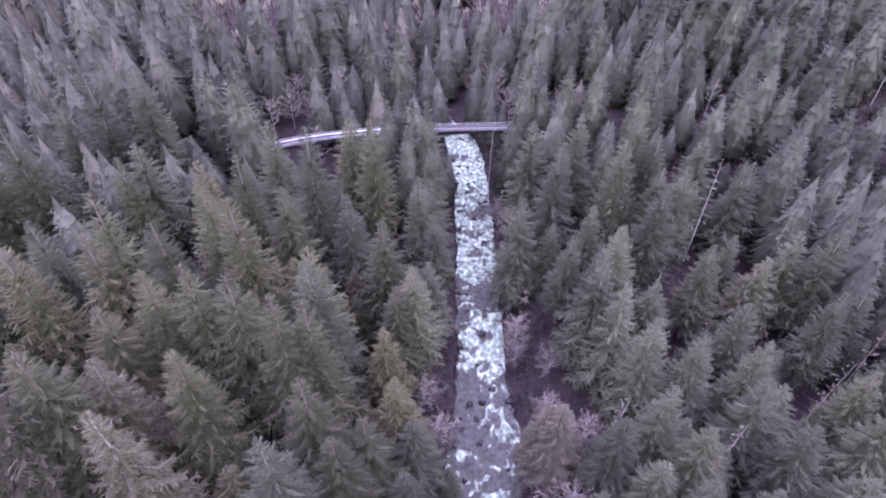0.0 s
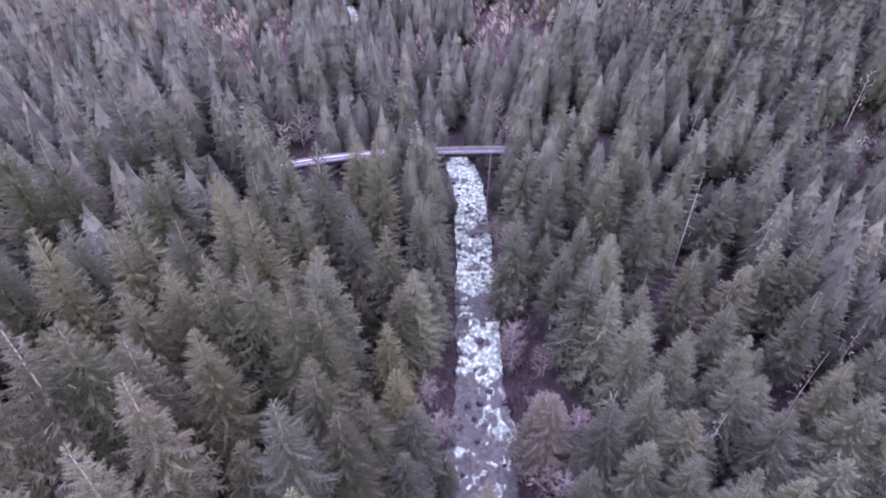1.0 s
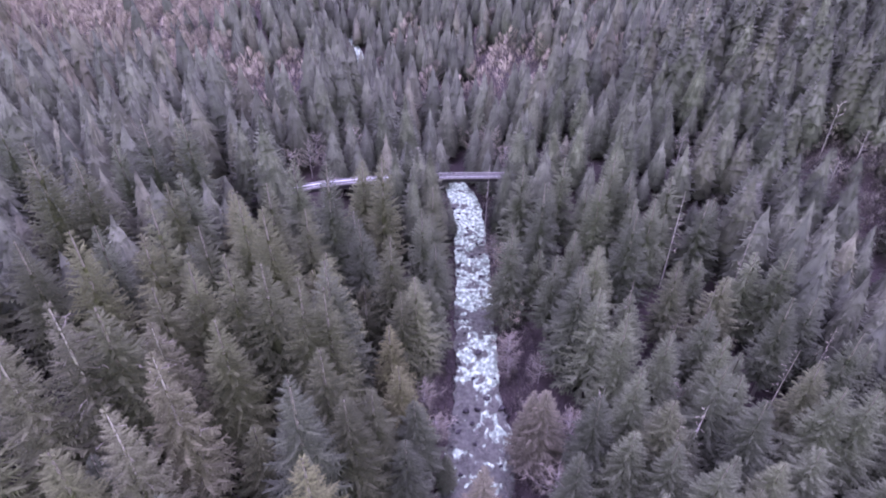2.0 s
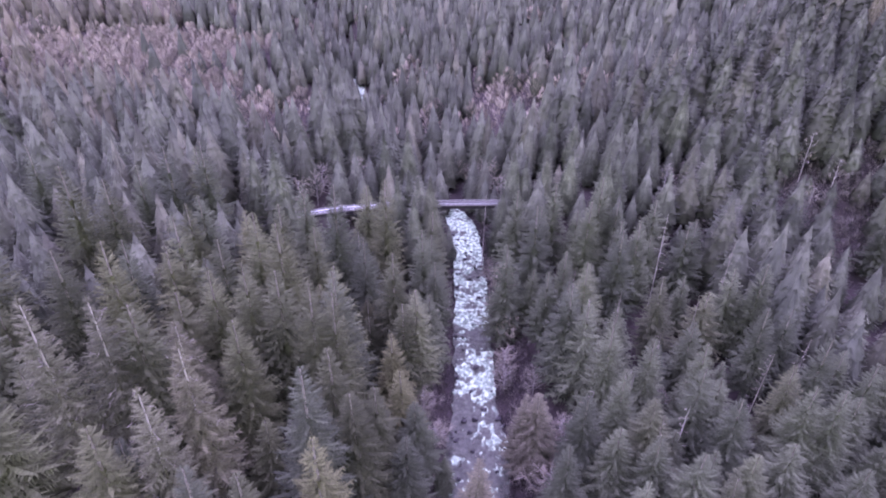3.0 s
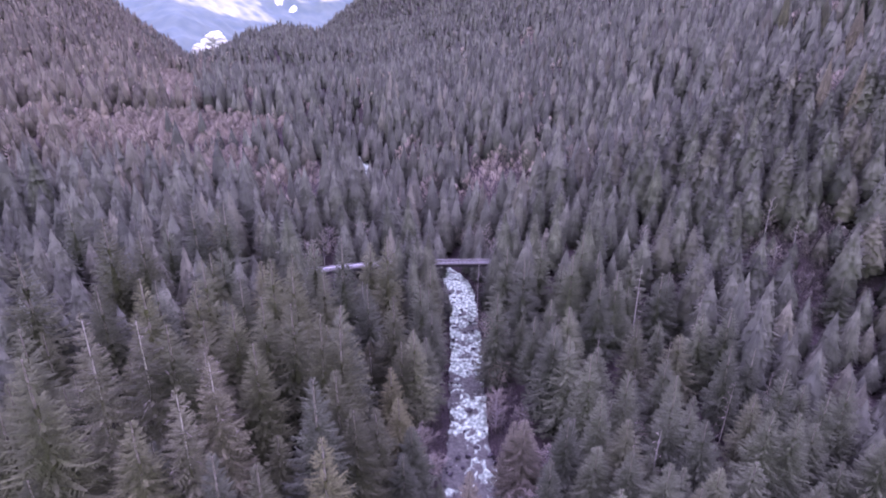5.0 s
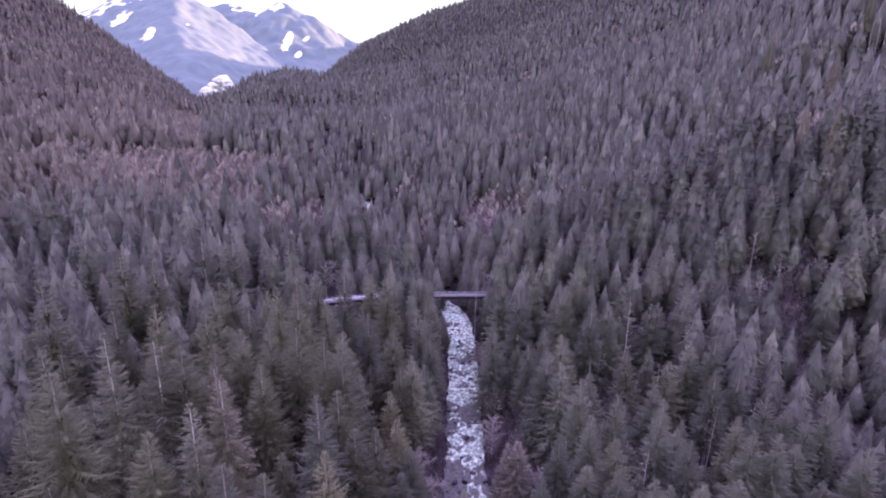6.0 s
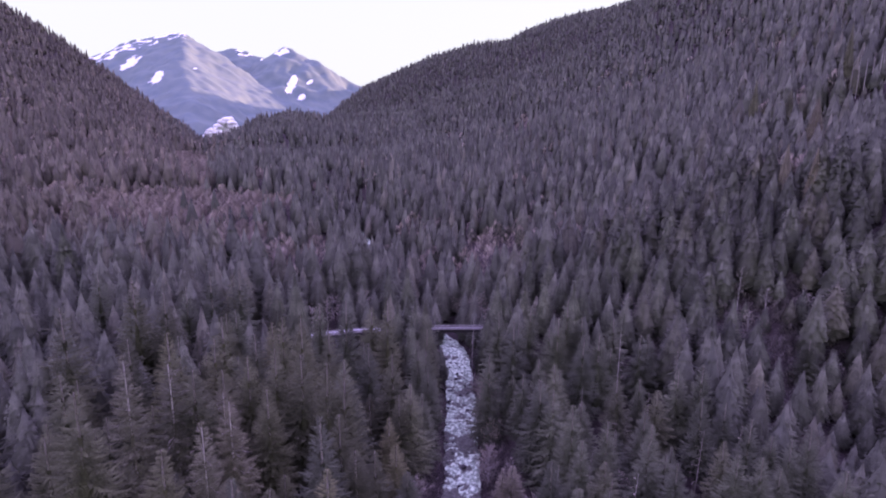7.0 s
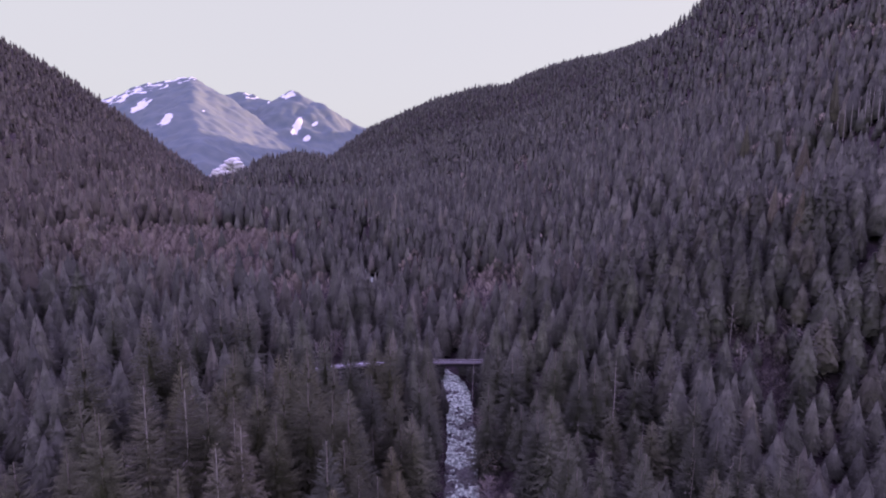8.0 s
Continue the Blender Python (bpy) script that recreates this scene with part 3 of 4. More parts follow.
def stand(name, templates, spots, material, label, category="trees"):
    """Many trees as one object: spots are x, y, z, height scale, width scale, turn."""
    spots = np.asarray(spots)
    vs, fs, tones, outs, o = [], [], [], [], 0
    pick = np.random.RandomState(len(spots)).randint(0, len(templates), len(spots))
    for k, (tv, tf) in enumerate(templates):
        s = spots[pick == k]
        if not len(s):
            continue
        c, n = np.cos(s[:, 5])[:, None], np.sin(s[:, 5])[:, None]
        x = (tv[None, :, 0] * c - tv[None, :, 1] * n) * s[:, 4:5] + s[:, 0:1]
        y = (tv[None, :, 0] * n + tv[None, :, 1] * c) * s[:, 4:5] + s[:, 1:2]
        z = tv[None, :, 2] * s[:, 3:4] + s[:, 2:3]
        vs.append(np.stack([x, y, z], -1).reshape(-1, 3))
        b = round_body(tv)
        outs.append(np.stack([b[None, :, 0] * c - b[None, :, 1] * n, b[None, :, 0] * n + b[None, :, 1] * c, np.broadcast_to(b[None, :, 2], x.shape)], -1).reshape(-1, 3))
        fs.append((tf[None] + (np.arange(len(s)) * len(tv))[:, None, None]).reshape(-1, 3) + o)
        o += len(s) * len(tv)
        tones.append(np.repeat(np.random.RandomState(k + len(s)).rand(len(s)), len(tv)))
    me = crown_normals(mesh_of(name, np.vstack(vs), np.vstack(fs), material), np.vstack(outs))
    tone = me.attributes.new("tree_tone", "FLOAT", "POINT")
    tone.data.foreach_set("value", np.concatenate(tones).astype(np.float32))
    return tagged(new(name, me), label, category, kind="stuff")


# firs that stand out, stand by stand: easting, northing, height of the tip
SPARSE = [(-59, 39, 70), (-66, 34, 73), (-51, 48, 58), (-46, 26, 62), (-45, 37.5, 61.5)]
WEST_NEAR = [(-41, 50.5, 56.5), (-24, 36.5, 57.5), (-43, 65, 61.5), (-24, 61.6, 56),
             (-56, 43, 65), (-28.5, 59.5, 60), (-20, 25.7, 50.6), (-37, 16.8, 54.3), (-29.7, 18.4, 51), (-69.6, 22.4, 70), (-35.3, 63, 60.8), (-51, 65, 58.7), (-55, 58, 58), (-12.2, 72.6, 36), (-13, 50, 40), (-9, 62, 34), (-17, 43, 44), (-22, 50, 50), (-5.5, 55, 30), (-7, 45, 31)]
WEST_MID = [(-27.5, 81, 51.5), (-39.5, 81, 63), (-63.5, 79, 65.5), (-49, 90, 62), (-33.4, 114, 60), (-6, 120.5, 42), (-6.6, 86.4, 41), (-25, 74, 54), (-36.4, 98.7, 53), (-78, 78.5, 59.5),
            (-64.5, 73, 61), (-74.8, 67.8, 64.8), (-84.5, 65.6, 63.5), (-22.6, 103.8, 47.6), (-13.7, 94, 47.9), (-103, 100.5, 70.5), (-102, 65.5, 72.5), (-93, 101, 66), (-26.6, 117.4, 42.3), (-53, 77, 61), (-10.2, 81.7, 39)]
WEST_FAR = [(-80.5, 134.5, 67), (-20, 130, 55.5), (-13, 162, 47), (-5.3, 149.5, 50), (-46, 127, 54.5), (-78, 165, 53), (-88.5, 128, 67), (-98.5, 126, 61.4), (-73, 158, 56), (-87, 145.5, 61.4), (-68, 172, 55),
            (-43, 214, 44.7), (-26, 195.6, 54.7), (-61.7, 150.7, 60.5), (-51, 205, 45.5), (-17.6, 205.5, 51), (-126.5, 166.5, 55.7), (-138, 134.4, 65), (-191, 191, 74),
            (-9, 159, 46), (-18, 156, 47), (-22.5, 149, 44), (-4, 139, 40), (-10.5, 146, 43), (-3.5, 128, 36), (-2, 112, 34), (-3.5, 99, 31), (-6.5, 91, 36)]
EAST_NEAR = [(41.5, 56, 39.7), (60, 58.5, 38), (91, 65, 42), (23, 58, 30), (81, 52, 38.5), (65, 49.5, 37.5), (42.4, 69, 43), (66.5, 61, 32.5), (84, 77.7, 41.5), (38, 78.2, 43.3), (52, 68.4, 38.4), (64.8, 68, 37.5),
             (87.5, 51, 38.4), (83.3, 61.3, 36.7), (38.2, 45.2, 32.8), (50, 35, 38), (63, 38, 34), (74.6, 43.5, 31), (67.8, 80.8, 34.3), (107.4, 62.3, 40.2), (103.6, 44, 39.8)]
EAST_MID = [(63.4, 94, 40.8), (62, 115, 48), (35.3, 85.6, 43), (31.5, 100.6, 38), (31, 122, 49.8), (36.3, 92, 40.4), (42, 96, 43.5), (20.6, 112, 40.7), (57, 119, 46), (47.6, 123.7, 50.5), (85.5, 98.5, 41), (90.5, 94, 45),
            (78.5, 118, 46.4), (46.6, 133, 43.1), (58.3, 128.5, 49.5), (147.5, 124.8, 42), (53.5, 106.6, 49), (83, 123, 44.6), (71.6, 129, 48.8)]
EAST_FAR = [(60.5, 151.5, 58), (122, 207, 84), (146, 201.5, 95), (53, 131.4, 56), (64.2, 154, 58), (33.4, 132, 45.5), (23.3, 158, 42), (26.8, 143.4, 46.6), (100, 190.5, 74.5), (32.4, 168, 50.6),
            (41, 168, 52.3), (50, 165, 55), (39.5, 141, 50), (48.8, 206, 58), (58.7, 202, 55.7), (93, 231.6, 66.7), (154.7, 175.6, 88.8), (28.8, 169, 53.6)]


def near_alder(x, y):
    """How far a spot belongs to the leafless stands on the valley floor (0 to 1)."""
    broken = (value_noise(x, y, 24, 33) > 0.36) * 0.35 + 0.65
    a = broken * np.exp(-(((x + 246) / 88) ** 2 + ((y - 420) / 92) ** 2) ** 3)
    b = 0.7 * np.exp(-(((x - 30) / 90) ** 2 + ((y - 350) / 110) ** 2) ** 2) * (value_noise(x, y, 26, 31) > 0.46)
    c = 0.8 * (value_noise(x, y, 45, 32) > 0.78) * smooth(y, 180, 260) * (1 - smooth(y, 900, 1300))
    s = np.clip((y - 560) / 340, 0, 1)
    e = 0.95 * (np.abs(x + 300 + 158 * s) < 24) * (y > 545) * (y < 930)
    f = 0.9 * (((x + 160) / 27) ** 2 + ((y - 315) / 38) ** 2 < 1) + 0.8 * (((x + 170) / 30) ** 2 + ((y - 455) / 22) ** 2 < 1)
    a = np.maximum(a, f)
    g = 0.34 * smooth(-x, 260, 380) * smooth(y, 240, 330) * (1 - smooth(y, 900, 1300)) * (value_noise(x, y, 38, 34) > 0.35)
    return np.clip(np.maximum.reduce([a, b, c, e, g]), 0, 1)


BANK_ALDERS = [(22, 110, 12, 5), (20, 126, 11, 5), (22, 139, 13, 5), (19.5, 150, 11, 5), (24, 160, 12, 5), (20, 97, 12, 5), (19.5, 91, 9, 4.5), (27.5, 85, 10, 4.5), (31, 63, 12, 5), (26, 49, 11, 5.5),
               (-9, 82, 9, 5), (-5, 76, 10, 5), (-12, 60, 12, 5.5), (-14, 52, 12, 5), (-1.5, 67, 8, 4.5), (25, 71, 9, 4.5), (58, 73, 13, 4.5)]
GAP_ALDERS = [(-57, 200), (-57, 187), (-63, 181), (-50, 192), (-41, 206), (-46, 174), (-66, 189), (-2, 266), (6, 256), (14, 246), (21, 240), (24, 219), (-6, 285), (27, 203)]


def open_ground(x, y):
    """Where no tree stands: the stream, the road, the glade by the track."""
    off = x - stream_x(y)
    river = np.abs(off) < np.where(y < 215, np.where(off < 0, 6.8, 9.0), np.where(y < 328, 2.0, np.where(y < 440, 4.4, 3.0)))
    river &= y < 620
    xs, ys = np.array(DECK).T
    road = (np.abs(y - np.interp(x, xs, ys)) < 5.5) & (x > -75) & (x < 62)
    glade = ((x - 139) / 8) ** 2 + ((y - 137) / 6) ** 2 < 1
    snow = ((x + 34) / 9) ** 2 + ((y - 164) / 13) ** 2 < 1
    shrubs = (np.abs(x - 22) < 5.5) & (y > 78) & (y < 166) | (np.abs(x + 3.5) < 2.2) & (y > 52) & (y < 70) | (np.abs(x - 29) < 3.5) & (y > 46) & (y < 70)
    for ax, ay in GAP_ALDERS:
        river = river | (np.hypot(x - ax, y - ay + 3) < 6.5)
    for ax, ay, *_ in BANK_ALDERS:
        river = river | (np.hypot(x - ax, y - ay) < 3.6)
    return river | road | glade | snow | shrubs


def scatter():
    """Spots for trees over the valley: the nearer, the denser; none closer than a few metres."""
    rng = np.random.RandomState(12)
    out = []
    for f0, f1, gap in ((60, 300, 10.4), (300, 520, 11.6), (520, 1000, 12.4), (1000, 2700, 14.0)):
        ys = np.arange(f0, f1, gap * 0.88)
        for i, f in enumerate(ys):
            half = 0.93 * f + 25
            xs = np.arange(-half, half, gap) + (i % 2) * gap / 2
            out.append(np.stack([xs, np.full(len(xs), f), np.full(len(xs), gap)], 1))
    p = np.vstack(out)
    xs, ys = np.meshgrid(np.arange(95, 290, 9.8), np.arange(108, 420, 8.8))
    p = p[~((p[:, 0] > 95) & (p[:, 0] < 290) & (p[:, 1] > 108) & (p[:, 1] < 420))]
    p = np.vstack([p, np.stack([xs.ravel() + np.tile(np.arange(xs.shape[0]) % 2 * 4.9, (xs.shape[1], 1)).T.ravel(), ys.ravel(), np.full(xs.size, 9.4)], 1)])
    p[:, :2] += rng.uniform(-0.36, 0.36, (len(p), 2)) * p[:, 2:3]
    return np.stack([p[:, 0] + MOUTH_X, p[:, 1] + MOUTH_Y], 1)


def plant():
    rng = np.random.RandomState(5)
    marked = np.array(SPARSE + WEST_NEAR + WEST_MID + WEST_FAR + EAST_NEAR + EAST_MID + EAST_FAR)
    spots = scatter()
    spots = spots[~open_ground(spots[:, 0], spots[:, 1])]
    tan = (spots[:, 0] - MOUTH_X) / (spots[:, 1] - MOUTH_Y)
    spots = spots[spots[:, 1] - MOUTH_Y < np.where((tan > -0.23) & (tan < 0.38), RIDGE_FAR + 25, np.interp(tan, R_T, R_D) + 40)]
    gap = np.full(len(spots), 99.0)
    for x, y, _ in marked:
        gap = np.minimum(gap, np.hypot(spots[:, 0] - x, spots[:, 1] - y))
    spots = spots[gap > np.where(spots[:, 1] < 75, 6.6, 7.6)]
    x, y = spots.T
    z = land(x, y)
    f = y - MOUTH_Y
    alder = rng.rand(len(x)) < 1.3 * near_alder(x, y)
    size = rng.normal(30, 5.0, len(x)) + 5 * smooth(f, 280, 340) + 17 * (value_noise(x, y, 34, 41) - 0.5)
    bank = np.abs(x - stream_x(y))
    size = np.where((bank < 22) & (y < 230), size * 0.82, size)
    size = np.where((y < 215), size - 4, size)
    size = np.where(((x - 345) / 58) ** 2 + ((y - 385) / 34) ** 2 < 1, size * 0.36, size)
    size = np.where((np.abs(x - stream_x(y)) < 26) & (y > 300) & (y < 480), size * 0.85, size)
    size = np.where((x < -4) & (x > -34) & (y > 112) & (y < 172), size + 8, size)
    size = np.where((x < -36) & (x > -66) & (y > 118) & (y < 172), size * 0.62, size)
    size = np.where((x > 116) & (x < 160) & (y > 138) & (y < 159), size * 0.5, size)
    size = np.where(((x - 139) / 15) ** 2 + ((y - 135) / 8) ** 2 < 1, size * 0.6, size)
    size = np.where(((x + 235) / 175) ** 2 + ((y - 385) / 150) ** 2 < 1, size * 0.66, size)
    size = size * (1 - 0.14 * smooth(f, 450, 750) - 0.2 * smooth(f, 900, 1700))
    size = size * np.where(f > 400, np.random.RandomState(8).uniform(0.7, 1.25, len(x)), 1.0)
    size = np.clip(size, 9, 42) / FIR_HIGH
    width = size * rng.uniform(0.95, 1.3, len(x)) * np.where(size < 0.75, 1.1, 1.0)
    table = np.stack([x, y, z - 0.3, size, width, rng.uniform(0, 6.283, len(x))], 1)
    firs, alders = table[~alder], table[alder]
    fixed = []
    for mx, my, tip in marked[len(SPARSE):]:
        g = float(land(mx, my))
        h = (tip - g) / FIR_HIGH
        fixed.append((mx, my, g, h, min(max(h, 0.95), 1.25) * rng.uniform(0.98, 1.15), rng.uniform(0, 6.283)))
    order = np.argsort(np.hypot(firs[:, 0] - 5, (firs[:, 1] - 45) * 1.0))
    firs = firs[order]
    single = 290 - len(fixed)
    for i, s in enumerate(fixed + [tuple(r) for r in firs[:single]]):
        olive = s[0] < -8 and (s[0] * 7.3 + s[1] * 3.1) % 1.0 < 0.88 * float(1 - smooth(s[1], 85, 150))
        fir_tree(s, i, rng, M_FIR_RUSTY if abs(s[0] - 23) + abs(s[1] - 58) < 0.5 else M_FIR_OLIVE if olive else None)
    for x, y, tip, k in ((8.2, 38.4, 31.8, 3), (20.5, 59.5, 28.5, 0)):
        g = float(land(x, y))
        h = (tip - g) / FIR_HIGH
        fir_tree((x, y, g, h, h * 0.95, 1.0), k, rng, M_FIR_RUSTY)
    rest = firs[single:]
    slope = (rest[:, 0] > 80) & (rest[:, 0] < 205) & (rest[:, 1] > 122) & (rest[:, 1] < 262)
    rest[slope, 4] *= 1.22
    stand("slope_woods", SLOPE_FIRS, rest[slope], M_WOODS, "tall grey-green firs with layered boughs on the slope")
    rest = rest[~slope]
    fr = rest[:, 1] - MOUTH_Y
    order = np.argsort(fr + rng.normal(0, 0.1, len(fr)) * fr)
    rest = rest[order]
    a, b = 820, 2300
    stand("near_woods", MIDS, rest[:a], M_WOODS, "dense stand of grey-green firs on the valley floor")
    lows, tail = rest[a:b], rest[b:]
    for name, templates, spots, label in (("middle_woods", LOWS, lows, "firs up the valley"), ("valley_woods", FARS, tail[tail[:, 1] - MOUTH_Y < 1000], "fir woods covering the valley"), ("far_woods", REMOTES, tail[tail[:, 1] - MOUTH_Y >= 1000], "far fir woods on the hillsides")):
        tan = (spots[:, 0] - MOUTH_X) / (spots[:, 1] - MOUTH_Y)
        warm = tan + 0.16 * (value_noise(spots[:, 0], spots[:, 1], 70, 45) - 0.5) < -0.46
        stand(name, templates, spots[~warm], M_WOODS, "dense grey-green " + label)
        stand("brown_" + name, templates, spots[warm], M_WOODS_WARM, "dense brownish-green " + label)
    g = np.stack(np.meshgrid(np.arange(-500, -110, 5.9), np.arange(270, 940, 5.9)), -1).reshape(-1, 2)
    g = g + rng.uniform(-2.5, 2.5, g.shape)
    g = g[rng.rand(len(g)) < near_alder(g[:, 0], g[:, 1]) * 1.25 - 0.3]
    more = np.stack([g[:, 0], g[:, 1], land(g[:, 0], g[:, 1]) - 0.3, rng.uniform(0.6, 0.95, len(g)), np.ones(len(g)), rng.uniform(0, 6.283, len(g))], 1)
    alders = np.vstack([alders, more])
    alders[:, 4] = alders[:, 3] * 1.5
    alders[:, 3] *= 1.35
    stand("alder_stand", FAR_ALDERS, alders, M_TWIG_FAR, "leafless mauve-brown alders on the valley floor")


TINTED = {}


def fir_tree(s, i, rng, needles=None):
    x, y, z, h, w, turn = s
    tree = tagged(new("fir_tree"), {M_FIR_RUSTY: "rusty brown-green fir on the stream bank", M_FIR_OLIVE: "tall olive-green fir with layered boughs on the bench"}.get(needles, "tall grey-green fir with drooping layered boughs"), "tree", "firs on the valley floor")
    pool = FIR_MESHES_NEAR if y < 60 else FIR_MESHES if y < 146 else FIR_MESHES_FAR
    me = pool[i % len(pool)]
    if needles:
        key = (me.name, needles.name)
        if key not in TINTED:
            TINTED[key] = me.copy()
            TINTED[key].materials[0] = needles
        me = TINTED[key]
    child("crown", me, tree)
    child("trunk", TRUNK_MESH, tree)
    tree.matrix_world = Matrix.LocRotScale((x, y, z), Euler((rng.uniform(-0.02, 0.02), rng.uniform(-0.02, 0.02), turn)), (w, w, h))


def far_alder(seed, count=72, thin=0.09, thick=0.21):
    """A leafless alder seen from afar: a rounded fan of fine upswept twigs."""
    rng = np.random.RandomState(seed)
    vs, fs = [], []
    for k in range(count):
        a, t = rng.uniform(0, 6.283), rng.rand() ** 0.7
        r = 4.6 * math.sqrt(max(1 - (2 * t - 0.9) ** 2, 0.02)) * rng.uniform(0.5, 1.0)
        tip = np.array((r * math.cos(a), r * math.sin(a), 4.5 + 10 * t))
        root = np.array((0.55 * r * math.cos(a + 0.3), 0.55 * r * math.sin(a + 0.3), 3.0 + 8.5 * t))
        e = np.cross(tip - root, rng.uniform(-1, 1, 3))
        e = e / np.linalg.norm(e) * rng.uniform(thin, thick)
        fs.append((len(vs), len(vs) + 1, len(vs) + 2))
        vs.extend((root + e, tip, root + 0.6 * (tip - root) - e * 1.4))
    return np.array(vs), np.array(fs)


FAR_ALDERS = [far_alder(600 + i) for i in range(5)]
plant()


def sparse_fir(x, y, tip, seed):
    """A thin old fir: pale needles, its trunk and bare lower limbs showing."""
    g = float(land(x, y))
    h = tip - g
    tree = tagged(new("sparse_fir"), "pale thin fir with its silvery trunk and bare limbs showing", "tree", "thin pale firs on the bench")
    v, f = fir_crown(seed, 34, 9, 7, 7.4, 0.2, 0.3, h, bare=0.15, droop=0.05, heart=0.08)
    child("crown", crown_mesh(v, f, M_FIR_PALE), tree)
    (wv, wf), (tv, tf) = bare_limbs(seed, h, 6.0, 26, 2, 0.2, -0.18, 0.06)
    tagged(child("branch_frame", mesh_of("branch_frame", np.vstack([wv, tv]), np.vstack([wf, tf + len(wv)]), M_BARK), tree), kind="stuff")
    child("trunk", mesh_of("trunk", *trunk(h, 0.42, 7, 0.96), M_DEAD, True), tree)
    tree.matrix_world = pose(x, y, g - 0.3, 0, 0, seed * 41 % 360)


for i, (x, y, tip) in enumerate(SPARSE):
    sparse_fir(x, y, tip, 900 + i)


# ---- the far mountains ----
def build_mountains():
    """Two peaks at the head of the valley, built from ridge lines."""
    def at(bearing, e, far):
        return np.array((MOUTH_X + bearing * far, MOUTH_Y + far, LEVEL + e * far))
    peak = at(-0.474, 0.174, 4150)
    crest = [at(-0.80, 0.06, 4300), at(-0.69, 0.10, 4300), at(-0.632, 0.128, 4300), at(-0.578, 0.156, 4250), at(-0.515, 0.169, 4200), peak]
    second = [at(-0.44, 0.13, 4700), at(-0.397, 0.148, 4650), at(-0.371, 0.146, 4640), at(-0.328, 0.131, 4600), at(-0.296, 0.150, 4500), at(-0.278, 0.146, 4500), at(-0.248, 0.131, 4500), at(-0.217, 0.111, 4520),
              # eastward run out of sight, added to throw shade on the main peak's foot
              at(-0.15, 0.082, 4550), at(-0.08, 0.084, 4560), at(0.1, 0.088, 4560)]
    buttress = [at(-0.296, 0.150, 4500), at(-0.262, 0.085, 4150)]
    lines = [pair for ridge in (crest, second, buttress) for pair in zip(ridge, ridge[1:])]
    for name, label in (("mountain", "far mountains in haze-blue colour with patches of old snow"),):
        xs, ys = np.linspace(-3900, 500, 300), np.linspace(2350, 4880, 170)
        X, Y = np.meshgrid(xs, ys)
        Z = np.full(X.shape, 40.0)
        warp = (value_noise(X, Y, 260, 51) - 0.5) * 160 + (value_noise(X, Y, 90, 52) - 0.5) * 70
        P = np.full(X.shape, 1e9)
        for nx, ny, slope in ((-0.35, -0.94, 0.60), (0.95, -0.31, 0.60), (0.9, 0.43, 0.8), (-0.9, 0.44, 0.42), (0, 1, 0.7)):
            plane = peak[2] - slope * ((X - peak[0]) * nx + (Y - peak[1]) * ny + 0.55 * warp * smooth(np.hypot(X - peak[0], Y - peak[1]), 40, 400))
            mix = np.clip(0.5 + (P - plane) / 60, 0, 1)
            P = P * (1 - mix) + plane * mix - 30 * mix * (1 - mix)
        Z = np.maximum(Z, P + 14)
        for a, b in lines:
            ab = (b - a)[:2]
            s = np.clip(((X - a[0]) * ab[0] + (Y - a[1]) * ab[1]) / (ab @ ab), 0, 1)
            d = np.hypot(X - a[0] - s * ab[0], Y - a[1] - s * ab[1])
            Z = np.maximum(Z, a[2] + s * (b[2] - a[2]) - 0.68 * np.maximum(d + warp * smooth(d, 0, 250), 0))
        Z += (value_noise(X, Y, 45, 53) - 0.5) * 22 - 6
        n = len(xs)
        i, j = np.meshgrid(np.arange(len(ys) - 1), np.arange(n - 1), indexing="ij")
        q = (i * n + j).ravel()
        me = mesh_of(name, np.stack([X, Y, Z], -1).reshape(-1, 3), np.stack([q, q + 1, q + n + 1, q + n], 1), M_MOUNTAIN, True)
        F = Y - MOUTH_Y
        T, E = (X - MOUTH_X) / F, (Z - LEVEL) / F
        snow = np.zeros(X.shape)
        # snow fields: bearing, height over the eye level per metre, half width, half height
        for t, e, w, h, lean in ((-0.572, 0.120, 0.021, 0.008, 0.55), (-0.524, 0.097, 0.015, 0.009, 0.6), (-0.284, 0.086, 0.012, 0.013, 1.1), (-0.252, 0.090, 0.006, 0.0045, 0.6),
                                 (-0.268, 0.064, 0.009, 0.005, 0.3), (-0.165, 0.066, 0.005, 0.003, 0.5), (-0.60, 0.138, 0.008, 0.004, 0.2), (-0.645, 0.132, 0.005, 0.002, 0.2),
                                 (-0.455, 0.112, 0.003, 0.002, 0.2), (-0.218, 0.118, 0.003, 0.004, -0.6), (-0.235, 0.128, 0.003, 0.003, -0.6), (-0.335, 0.128, 0.003, 0.002, 0.0)):
            snow = np.maximum(snow, 0.9 - 0.5 * np.hypot((T - t) / w, (E - e - lean * (T - t)) / h))
        crest = np.interp(T, (-0.66, -0.6, -0.52, -0.462, -0.43, -0.37, -0.277, -0.2), (0.118, 0.145, 0.168, 0.174, 0.155, 0.146, 0.146, 0.10))
        speckle = value_noise(X, Y, 30, 61) * 0.6 + value_noise(X, Y, 75, 62) * 0.5
        snow = np.maximum(snow, (0.9 * speckle - 0.06) * smooth(E, crest - 0.024, crest - 0.006) * np.interp(T, (-0.47, -0.455, -0.4, -0.38, -0.29, -0.27), (1, 0, 0, 0.8, 0.8, 0.3)))
        at_snow = me.attributes.new("snow", "FLOAT", "POINT")
        at_snow.data.foreach_set("value", snow.ravel().astype(np.float32))
